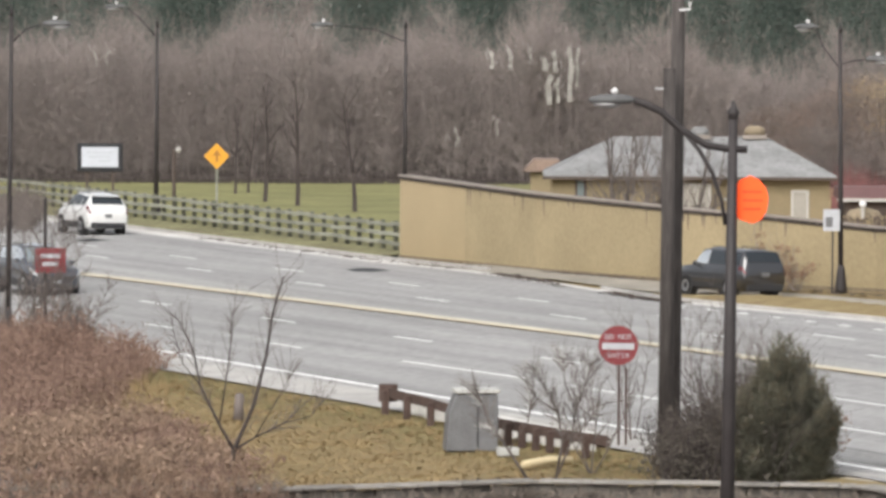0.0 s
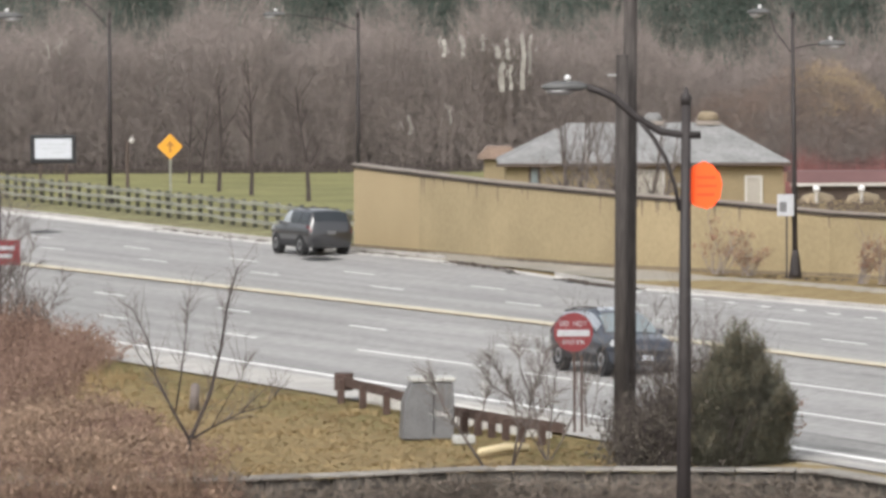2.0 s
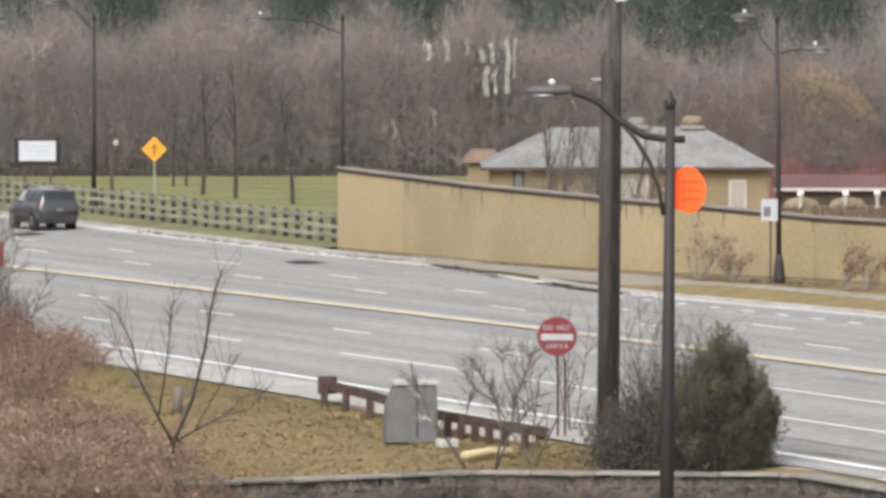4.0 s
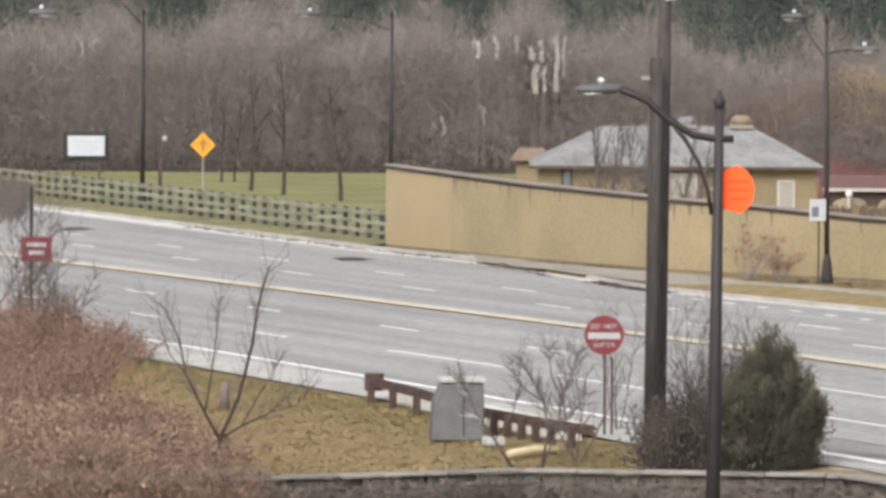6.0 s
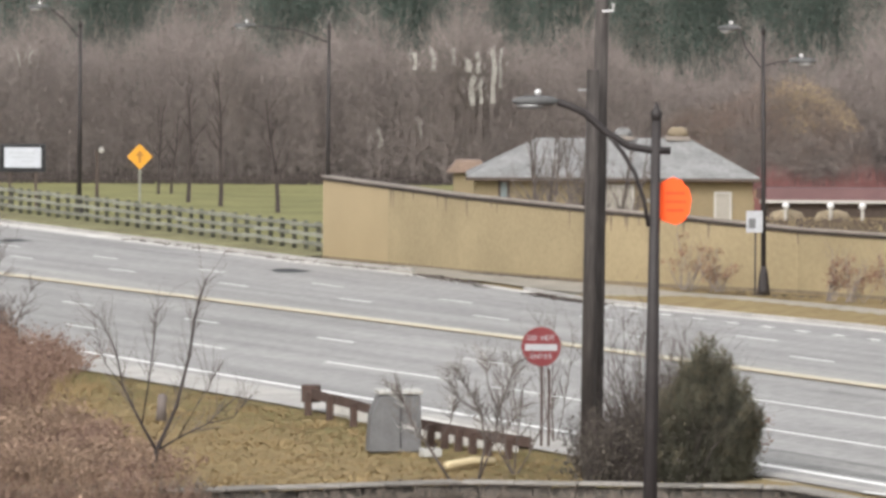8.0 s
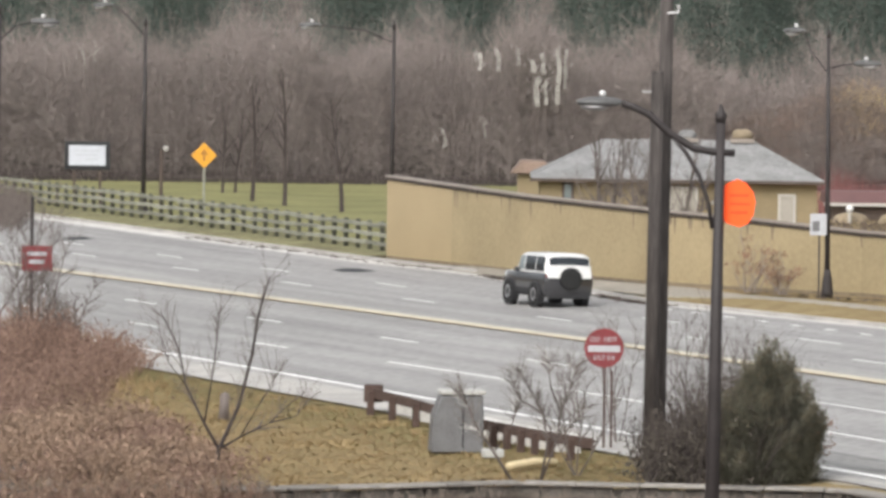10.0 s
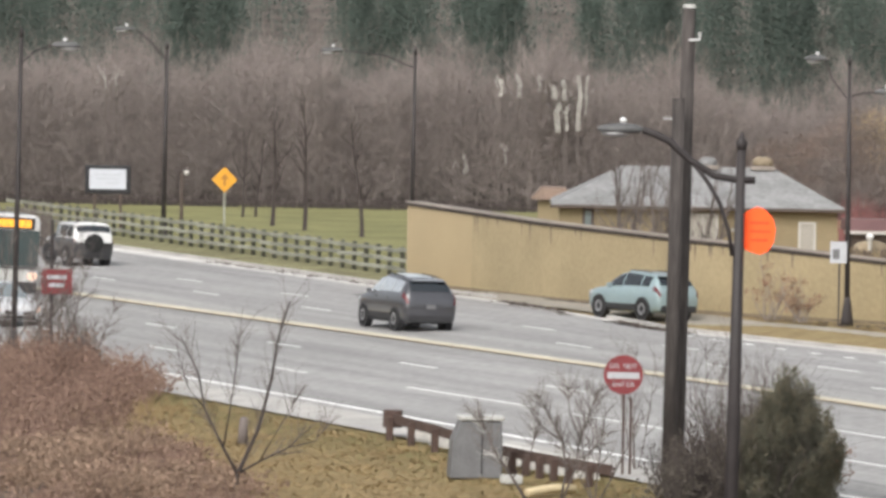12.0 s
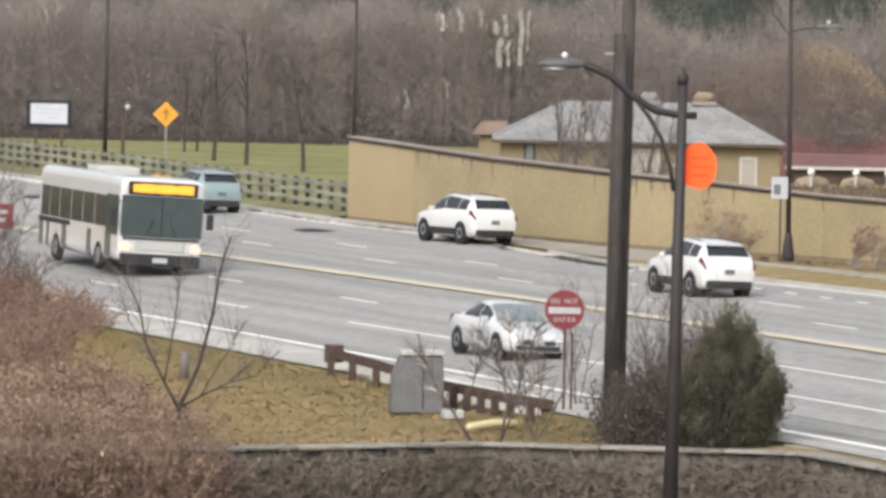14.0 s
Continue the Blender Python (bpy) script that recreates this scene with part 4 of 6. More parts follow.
# ---- guard rail, cabinet, terrace wall ----
def build_foreground():
    rail = tagged(new("guard_rail"), "rusty brown guard rail on short posts beside the road", "guard rail")
    pts = [road(-31.2, -15.95, -0.04), road(-35.4, -16.3, -0.06), road(-41.9, -17.0, -0.12), road(-46.3, -16.9, -0.15), road(-48.6, -16.75, -0.16)]
    prof = ((0, 0.44), (0.07, 0.48), (0.0, 0.55), (0.07, 0.62), (0.0, 0.7), (-0.03, 0.7), (-0.03, 0.44))
    for q0, q1 in zip(pts, pts[1:]):
        d = (q1 - q0).normalized()
        n = Vector((-d.y, d.x, 0))
        bm = bmesh.new()
        loft(bm, [[q + n * u * 1.2 + Vector((0, 0, z)) for u, z in prof] for q in (q0, q1)])
        part("rail", bm, M["rust"], rail)
        m = max(2, int((q1 - q0).length / (2.4 if q0.y > 166 else 0.85)))
        for k in range(m):
            q = q0.lerp(q1, (k + 0.15) / m) - n * 0.12
            bm = bmesh.new()
            quad_box(bm, q + Vector((0, 0, 0.12)), (0.17, 0.17, 1.0), Matrix.Rotation(math.atan2(d.y, d.x), 3, "Z"))
            bevel(bm, 0.015)
            part("post", bm, M["rust"], rail)
    bm = bmesh.new()
    q = pts[0]
    tube(bm, [q + Vector((0.05, 0, 0.32)), q + Vector((0.05, 0, 0.78))], [0.26, 0.26], 12)
    part("end_cap", bm, M["rust"], rail, "rounded rusty end piece")
    for k in range(7):
        a = -32.4 - 2.1 * k
        q = road(a, lerp(-a, (30, 36, 42, 50), (-15.15, -15.7, -16.2, -16.05)))
        bm = bmesh.new()
        z = 0.17 if k < 4 else 0.2
        loft(bm, [[q + Vector((AX * u - NX * v, AY * u - NY * v, z + h)) for v, h in ((-0.18, -0.3), (0.18, -0.3), (0.12, 0.22), (-0.12, 0.22))] for u in (-1.0, 1.0)])
        bevel(bm, 0.03)
        whole("barrier_block", bm, M["concrete"], "pale concrete barrier block behind the guard rail", "barrier", group="barrier blocks")

    box = empty("utility_cabinet", pose(-0.9, 161.6, -0.9, 0, 0, 8), "grey metal utility cabinet with a pale cap on the grass", "utility cabinet")
    bm = bmesh.new()
    loft(bm, [[(-0.68, -0.4, 0), (0.62, -0.4, 0), (0.62, 0.4, 0), (-0.68, 0.4, 0)], [(-0.62, -0.38, 0.95), (0.62, -0.38, 1.0), (0.62, 0.38, 1.0), (-0.62, 0.38, 0.95)], [(-0.42, -0.36, 1.42), (0.6, -0.36, 1.42), (0.6, 0.36, 1.42), (-0.42, 0.36, 1.42)]])
    bevel(bm, 0.03)
    body = part("body", bm, M["boxgrey"], box)
    bm = bmesh.new()
    quad_box(bm, (0.1, 0, 1.5), (1.12, 0.84, 0.11))
    bevel(bm, 0.02)
    part("cap", bm, M["capgrey"], box, "pale grey cap")
    bm = bmesh.new()
    quad_box(bm, (0.1, -0.41, 0.62), (0.03, 0.01, 1.0))
    part("door_seam", bm, M["black"], box)
    bm = bmesh.new()
    tube(bm, [(0.4, 155.2, -0.78), (1.0, 156.4, -0.76), (1.55, 156.6, -0.78)], [0.1, 0.11, 0.1], 8)
    whole("drain_pipe", bm, M["line_yellow"], "short pale yellow pipe lying on the grass", "pipe", smooth=True)
    bm = bmesh.new()
    quad_box(bm, (0.0, 159.6, -0.78), (0.5, 0.4, 0.22), Matrix.Rotation(0.3, 3, "Z"))
    bevel(bm, 0.05, 2)
    whole("pale_block", bm, M["capgrey"], "small pale concrete block beside a cabinet", "block")

    wall = tagged(new("wall_terrace"), "rough dark stone terrace wall with a weathered ledge", "wall", kind="structure")
    rnd = random.Random(2)
    line = [(-24, wall_line(-24)), (-6.2, 146.4), (0.7, 150.0), (8.0, 148.8), (9.7, 144.8), (14, 134.6)]
    for (x0, y0), (x1, y1) in zip(line, line[1:]):
        q0, q1 = Vector((x0, y0, 0)), Vector((x1, y1, 0))
        d = (q1 - q0).normalized()
        n = Vector((-d.y, d.x, 0))
        ln = (q1 - q0).length
        rot = Matrix.Rotation(math.atan2(d.y, d.x), 3, "Z")
        bm = bmesh.new()
        quad_box(bm, (q0 + q1) / 2 + n * 0.33 + Vector((0, 0, -1.9)), (ln + 0.1, 0.3, 1.94), rot)
        part("core", bm, M["litter"], wall)
        top = -0.78
        s = 0.0
        while s < ln - 0.2:
            w = min(rnd.uniform(1.1, 1.7), ln - s)
            bm = bmesh.new()
            quad_box(bm, q0 + d * (s + w / 2) + n * 0.17 + Vector((0, 0, top + rnd.uniform(-0.012, 0.012))), (w - 0.03, 0.66, 0.075), rot)
            bevel(bm, 0.02)
            part("ledge_stone", bm, M["ledge"], wall)
            s += w
        bm = bmesh.new()
        for row in range(7):
            z = -0.98 - 0.26 * row
            s = rnd.uniform(-0.3, 0)
            while s < ln:
                w, h = rnd.uniform(0.3, 0.75), 0.25
                vs = quad_box(bm, q0 + d * (s + w / 2) + n * (0.13 + rnd.uniform(-0.05, 0.04)) + Vector((0, 0, z)), (w - 0.03, 0.22, h - 0.03), rot)
                for v in vs:
                    v.co += Vector((rnd.uniform(-1, 1), rnd.uniform(-1, 1), rnd.uniform(-1, 1))) * 0.03
                s += w
        stones = part("stones", bm, M["stone"], wall, "rough dark fieldstones")
        stones["kind"] = "stuff"


# ---- buildings ----
def build_house():
    house = empty("house", pose(0, 0, 0), "yellow-tan low house with a grey hipped roof behind the wall", "house")
    x0, x1, y0, y1, ze = 1.75, 12.95, 262.4, 269.5, 3.12
    bm = bmesh.new()
    quad_box(bm, ((x0 + x1) / 2, (y0 + y1) / 2, 1.6), (x1 - x0, y1 - y0, 3.0))
    part("wall", bm, M["siding"], house)
    bm = bmesh.new()
    e = [(1.4, 262, ze), (13.25, 262, ze), (13.25, 270, ze), (1.4, 270, ze)]
    lo = [bm.verts.new(Vector(v) - Vector((0, 0, 0.06))) for v in e]
    up = [bm.verts.new(v) for v in e]
    r0, r1 = bm.verts.new((4.3, 266, 4.62)), bm.verts.new((10.5, 266, 4.62))
    for k in range(4):
        bm.faces.new((lo[k], lo[(k + 1) % 4], up[(k + 1) % 4], up[k]))
    bm.faces.new(lo[::-1])
    bm.faces.new((up[0], up[1], r1, r0))
    bm.faces.new((up[1], up[2], r1))
    bm.faces.new((up[2], up[3], r0, r1))
    bm.faces.new((up[3], up[0], r0))
    roof = part("roof", bm, M["roof"], house, "grey shingled hipped roof")
    for x, w, h, material in ((10.05, 0.85, 0.42, M["tan"]), (7.8, 0.75, 0.36, M["roof"])):
        bm = bmesh.new()
        quad_box(bm, (x, 266, 4.62), (w * 1.15, 0.9, 0.16))
        part("curb", bm, M["coping"], roof)
        bm = bmesh.new()
        rings = []
        for z, f in ((4.7, 1.0), (4.9, 1.0), (5.0, 0.85), (5.08, 0.55)):
            rings.append([(x + w / 2 * f * math.cos(k * math.tau / 10), 266 + 0.4 * f * math.sin(k * math.tau / 10), z + (h - 0.42)) for k in range(10)])
        loft(bm, rings)
        part("roof_vent", bm, material, roof, smooth=True)
    bm = bmesh.new()
    quad_box(bm, (7.3, 261.97, 3.02), (11.9, 0.06, 0.12))
    part("fascia", bm, M["brown"], house, "dark eaves board")
    for x, w, z0, z1 in ((7.55, 1.1, 1.3, 2.75), (11.75, 0.6, 0.6, 2.5), (2.9, 0.35, 1.9, 2.9)):
        win = new("window", None)
        win.parent = house
        bm = bmesh.new()
        quad_box(bm, (x, 262.36, (z0 + z1) / 2), (w + 0.12, 0.1, z1 - z0 + 0.12))
        part("frame", bm, M["trim"] if w > 0.5 else M["brown"], win)
        n = 2 if w > 1 else 1
        for k in range(n):
            bm = bmesh.new()
            quad_box(bm, (x + (k - (n - 1) / 2) * w / n, 262.3, (z0 + z1) / 2), (w / n - 0.08, 0.03, z1 - z0 - 0.05))
            part("pane", bm, M["blind"] if w > 0.5 else M["glass"], win)
    shed = empty("outbuilding", pose(1.55, 275, 0), "small reddish-tan roof of an outbuilding behind a house", "outbuilding")
    bm = bmesh.new()
    quad_box(bm, (0, 0, 1.6), (1.3, 2.0, 2.6))
    part("wall", bm, M["siding"], shed)
    bm = bmesh.new()
    prism(bm, [(-0.95, 2.95), (0.95, 2.95), (0.5, 3.45), (-0.5, 3.45)], -1.3, 1.3)
    part("roof", bm, M["shedroof"], shed)

    barn = empty("red_roofed_building", pose(0, 0, 0), "long low dark building with a dull red roof", "building")
    bm = bmesh.new()
    quad_box(bm, (29, 302, 0.55), (27, 5, 1.1))
    part("wall", bm, M["brown"], barn)
    bm = bmesh.new()
    loft(bm, [[(x, 299.2, 1.02), (x, 305, 1.02), (x, 303.5, 1.55), (x, 301, 1.55)] for x in (15.2, 43)])
    part("roof", bm, M["redroof"], barn)
    bm = bmesh.new()
    quad_box(bm, (29, 299.15, 1.0), (27.8, 0.08, 0.14))
    part("fascia", bm, M["trim"], barn, "pale eaves board")
    red = Sticks(220)
    for k in range(5200):
        x, y = red.r.uniform(15.3, 42), red.r.uniform(305.3, 309)
        q = Vector((x, y, 0.1))
        red.stick(q, q + Vector((red.r.gauss(0, 0.2), 0, red.r.uniform(0.9, 2.5 + 0.35 * math.sin(x * 1.3)))), 0.022, 0)
    tagged(red.out("red_stemmed_shrubs", M["redstem"]), "dull red-stemmed shrubs behind a low red roof", "shrubs", kind="stuff")
    dark = Sticks(225)
    for k in range(4200):
        x, y = dark.r.uniform(13.8, 42), dark.r.uniform(272, 295)
        q = Vector((x * y / 295, y, 0.2))
        dark.stick(q, q + Vector((dark.r.gauss(0, 0.3), 0, dark.r.uniform(0.1, 0.5))), 0.03, 0)
    tagged(dark.out("low_brush", M["brown"]), "low dark brown brush in front of a red-roofed building", "brush", kind="stuff")
    for k, x in enumerate((16.2, 18.3)):
        bm = bmesh.new()
        rings = []
        for z, f in ((-0.2, 1.0), (0.25, 1.0), (0.5, 0.8), (0.62, 0.3)):
            rings.append([(x + 0.85 * f * math.cos(j * math.tau / 12), 296.5 + 0.6 * f * math.sin(j * math.tau / 12), z + 0.1) for j in range(12)])
        loft(bm, rings)
        rock = whole("stone_mound", bm, M["tan"], "rounded tan stone mound by a red-roofed building", "mound", group="stone mounds", smooth=True)
    for x in (16.1, 18.15, 19.6):
        lamp = empty("path_lamp", pose(x, 295.6, 0.2), "small white lamp on a short post", "lamp", "path lamps")
        bm = bmesh.new()
        tube(bm, [(0, 0, 0), (0, 0, 0.62)], [0.08, 0.08], 8)
        part("post", bm, M["trim"], lamp)
        bm = bmesh.new()
        bmesh.ops.create_uvsphere(bm, u_segments=8, v_segments=6, radius=0.17, matrix=Matrix.Translation((0, 0, 0.72)))
        part("globe", bm, M["photocell"], lamp, smooth=True)


# ---- plants ----
class Sticks:
    """Collects tapered three-sided sticks and leaves into one mesh."""

    def __init__(self, seed):
        self.v, self.f, self.r = [], [], random.Random(seed)

    def stick(self, p, q, r0, r1):
        d = (q - p)
        if d.length < 1e-5:
            return
        d.normalize()
        u = d.cross(Vector((0.3, 0.2, 1)) if abs(d.z) < 0.9 else Vector((1, 0.1, 0))).normalized()
        w = d.cross(u)
        b = len(self.v)
        for c, s in ((1, 0), (-0.5, 0.866), (-0.5, -0.866)):
            self.v.append(p + r0 * (c * u + s * w))
        if r1 <= 0:
            self.v.append(q)
            self.f += [(b, b + 1, b + 3), (b + 1, b + 2, b + 3), (b + 2, b, b + 3)]
            return
        for c, s in ((1, 0), (-0.5, 0.866), (-0.5, -0.866)):
            self.v.append(q + r1 * (c * u + s * w))
        self.f += [(b, b + 1, b + 4, b + 3), (b + 1, b + 2, b + 5, b + 4), (b + 2, b, b + 3, b + 5)]

    def leaf(self, c, size):
        r = self.r
        d = Vector((r.gauss(0, 1), r.gauss(0, 1), r.gauss(0, 1))).normalized() * size
        e = d.cross(Vector((r.gauss(0, 1), r.gauss(0, 1), r.gauss(0, 1)))).normalized() * size * 0.45
        b = len(self.v)
        self.v += [c - d, c + e, c + d, c - e]
        self.f.append((b, b + 1, b + 2, b + 3))

    def away(self, d, spread, up=0.15):
        r = self.r
        w = Vector((r.gauss(0, 1), r.gauss(0, 1), r.gauss(0, 1)))
        w = (w - w.dot(d) * d).normalized()
        return (d + spread * w + Vector((0, 0, up))).normalized()

    def branch(self, p, d, length, rad, depth, kids, twigs=None, spread=0.8, up=0.15):
        """A bent branch with children; the last level goes to twigs (another Sticks) where given."""
        r = self.r
        seg = 3 if depth > 1 else 2
        q = p.copy()
        tips = []
        for k in range(seg):
            d = self.away(d, 0.18, up * 0.5)
            nq = q + d * length / seg
            r0, r1 = rad * (1 - 0.75 * k / seg), rad * (1 - 0.75 * (k + 1) / seg)
            self.stick(q, nq, r0, r1 if (k < seg - 1 or depth) else 0)
            tips.append((q, nq, d, r1))
            q = nq
        if depth <= 0:
            return
        to = twigs if (twigs is not None and depth == 1) else self
        for k in range(kids):
            a, b, dd, rr = tips[r.randrange(seg)] if k else tips[-1]
            s = a.lerp(b, r.random())
            to.branch(s, self.away(dd, spread * r.uniform(0.6, 1.3), up), length * r.uniform(0.45, 0.7), max(rr * 0.6, rad * 0.3), depth - 1, kids, None, spread, up)

    def out(self, name, material, parent=None):
        return raw(name, [tuple(v) for v in self.v], self.f, material, parent)


def bare_tree(name, foot, height, seed, label, stems=1, rad=0.12, bark="bark", twig="twig", clear=0.3, kids=5, spread=0.9, lean=(0, 0), group="", splay=0.35):
    tree = empty(name, Matrix.Translation(foot), label, "tree" if height > 4 else "shrub", group)
    t, w = Sticks(seed), Sticks(seed + 500)
    r = t.r
    for s in range(stems):
        d = Vector((r.uniform(-1, 1) * splay * (stems > 1) + lean[0], r.uniform(-1, 1) * 0.3 * (stems > 1) + lean[1], 1)).normalized()
        q, n = Vector((0, 0, -0.1)), 7
        for k in range(n):
            d = t.away(d, 0.07, 0.12)
            nq = q + d * height / n
            r0, r1 = rad * (1 - 0.85 * k / n), rad * (1 - 0.85 * (k + 1) / n)
            t.stick(q, nq, r0, r1)
            if (k + 1) / n > clear:
                for j in range(kids - 1):
                    t.branch(q.lerp(nq, r.random()), t.away(d, spread, 0.25), height * r.uniform(0.16, 0.3) * (1.15 - 0.5 * k / n), r1 * 0.55 + 0.008, 2, kids, w, 0.8, 0.2)
            q = nq
    t.out("trunk", M[bark], tree)
    w.out("crown", M[twig], tree)
    return tree


CLUMPS = ((-18.5, 2.2, 6.2), (-8.0, 2.4, 6.1), (-1.6, 1.6, 6.5), (14.2, 3.4, 4.9), (21.5, 3.0, 5.3), (-28, 6, 6.4), (6.2, 2.6, 6.2))


def pine_floor(x):
    """How low the pines show between the bare trees."""
    z = 7.2
    for c, w, low in CLUMPS:
        z = min(z, low + 4 * max(0.0, abs(x - c) / w - 0.75))
    return z


def build_woods():
    """The wooded hillside: bare trees below, pines above, a few white birches."""
    trunks, twigs = Sticks(11), Sticks(12)
    r = trunks.r
    for k in range(560):
        y = 345 + 42 * r.random() ** 1.2
        x = r.uniform(-42, 42)
        z = ground_z(x, y)
        h = max(1.6, pine_floor(x) + 0.6 + r.gauss(0, 0.5) - z)
        d, q, n = Vector((r.uniform(-0.1, 0.1), r.uniform(-0.1, 0.1), 1)).normalized(), Vector((x, y, z - 0.2)), 4
        rad = r.uniform(0.018, 0.042)
        for j in range(n):
            d = trunks.away(d, 0.08, 0.1)
            nq = q + d * h / n
            trunks.stick(q, nq, rad * (1 - 0.2 * j), rad * (1 - 0.2 * (j + 1)))
            for i in range(9 if j else 3):
                s = q.lerp(nq, r.random())
                b = trunks.away(d, 0.9, 0.3)
                ln = h * r.uniform(0.12, 0.3)
                e = s + b * ln
                twigs.stick(s, e, 0.014, 0.008)
                for m in range(10):
                    s2 = s.lerp(e, r.uniform(0.15, 1))
                    e2 = s2 + twigs.away(b, 0.9, 0.25) * ln * r.uniform(0.25, 0.6)
                    twigs.stick(s2, e2, 0.015, 0)
            q = nq
    for k in range(210000):                     # fine twigs that fill the crowns
        y, x = r.uniform(343.8, 356), r.uniform(-40, 40)
        z0, z1 = ground_z(x, y), pine_floor(x) + 0.6
        if z1 - z0 < 1:
            continue
        z = z0 + (z1 - z0) * (r.random() ** 0.9) + r.gauss(0, 0.3)
        d = Vector((r.gauss(0, 1), r.gauss(0, 1), r.gauss(0.5, 0.8))).normalized()
        q = Vector((x, y, max(z, z0)))
        twigs.stick(q, q + d * r.uniform(0.2, 0.6), 0.015, 0)
    for k in range(13000):                      # thin tops in front of the pines
        y, x = r.uniform(362, 376), r.uniform(-42, 42)
        z = pine_floor(x) + abs(r.gauss(0, 1.3)) - 0.2
        d = Vector((r.gauss(0, 0.4), r.gauss(0, 0.4), 1)).normalized()
        q = Vector((x, y, z))
        twigs.stick(q, q + d * r.uniform(0.4, 1.1), 0.012, 0)
    # scrub in dark bark colour also draws the shadow line below the wood
    scrub = Sticks(14)
    for k in range(9000):
        x, y = scrub.r.uniform(-60, 45), scrub.r.uniform(342, 345)
        q = Vector((x, y, ground_z(x, y)))
        scrub.stick(q, q + Vector((scrub.r.gauss(0, 0.2), 0, scrub.r.uniform(0.2, 0.75))), 0.03, 0)
    tagged(scrub.out("scrub_edge", M["bark_dark"]), "low scrub along the edge of the wood, darkened as its shadow line", "scrub", kind="stuff")
    tagged(trunks.out("woods_trunks", M["woodbark"]), "grey trunks of the bare wood on the hillside", "woods", kind="stuff")
    tagged(twigs.out("woods_crowns", M["twig"]), "dense grey-brown bare crowns on the hillside", "woods", kind="stuff")
    pines = Sticks(21)
    r = pines.r
    for k in range(345):
        y, x = r.uniform(386, 455), r.uniform(-50, 50)
        if noise.noise(Vector((x * 0.09, y * 0.03, 7.0))) < -0.3 and y < 420 and k >= 147:
            continue
        z, h = ground_z(x, y), r.uniform(5.5, 9.5)
        if k < 147:                             # the nearer clumps
            c, w, low = CLUMPS[k % 7]
            x, y = c + r.uniform(-w, w), r.uniform(376, 386)
            z, h = ground_z(x, y), r.uniform(8, 11)
        pines.stick(Vector((x, y, z)), Vector((x, y, z + h)), 0.04, 0)
        for j in range(1900 if k < 147 else 800):
            t = r.random() ** 0.8
            rr = (1 - t) * (2.4 + 1.4 * math.sin(k * 2.4)) * (0.65 + 0.35 * math.sin(t * 40 + k)) + 0.3 + 0.25 * r.gauss(0, 1)
            an = r.random() * math.tau
            f = r.uniform(0.5, 1)
            pines.leaf(Vector((x + rr * f * math.cos(an), y + rr * f * math.sin(an), z + h * (0.18 + 0.82 * t) - 0.25 * rr * f + r.gauss(0, 0.35))), r.uniform(0.05, 0.1) if k < 147 else r.uniform(0.06, 0.14))
    tagged(pines.out("pine_woods", M["needle"]), "dark green pines on the hillside", "woods", kind="stuff")
    birch, stems = Sticks(31), Sticks(32)
    r = birch.r
    for x, low, top, rad in ((-0.98, 6.42, 7.34, 0.16), (0.05, 6.33, 7.56, 0.2), (1.11, 6.66, 7.58, 0.17), (1.9, 6.3, 6.98, 0.22), (2.47, 6.23, 7.34, 0.18), (3.2, 4.64, 7.62, 0.2), (3.6, 5.47, 7.53, 0.14), (2.14, 4.52, 6.1, 0.2), (2.59, 4.63, 5.97, 0.13), (-0.61, 2.82, 3.75, 0.08), (-2.86, 2.27, 3.3, 0.08), (-22, 6.4, 7.3, 0.06), (-21.4, 6.6, 7.4, 0.06)):
        y = 345.6 + r.uniform(-0.4, 0.4)
        rad *= 0.72
        stems.stick(Vector((x, y, ground_z(x, y))), Vector((x, y, low)), 0.03, 0.03)
        q = Vector((x, y, low))
        for k in range(3):
            nq = Vector((x + r.gauss(0, 0.09), y, low + (top - low) * (k + 1) / 3))
            birch.stick(q, nq, rad * r.uniform(0.9, 1.3), rad * r.uniform(0.7, 1.2))
            q = nq
        birch.stick(q - Vector((0, 0, 0.3)), q + Vector((r.uniform(-0.3, 0.3), 0, 0.25)), rad * 0.5, 0)
        for k in range(6):
            c = Vector((x + r.gauss(0, 0.28), y, low + (top - low) * r.random()))
            birch.stick(c, c + Vector((r.gauss(0, 0.15), 0, r.uniform(0.15, 0.4))), 0.035, 0.015)
    tagged(stems.out("birch_feet", M["woodbark"]), "dark feet of the birches among the bare trees", "woods", kind="stuff")
    tagged(birch.out("birch_stems", M["birch"]), "white birch stems among the bare trees", "woods", kind="stuff")


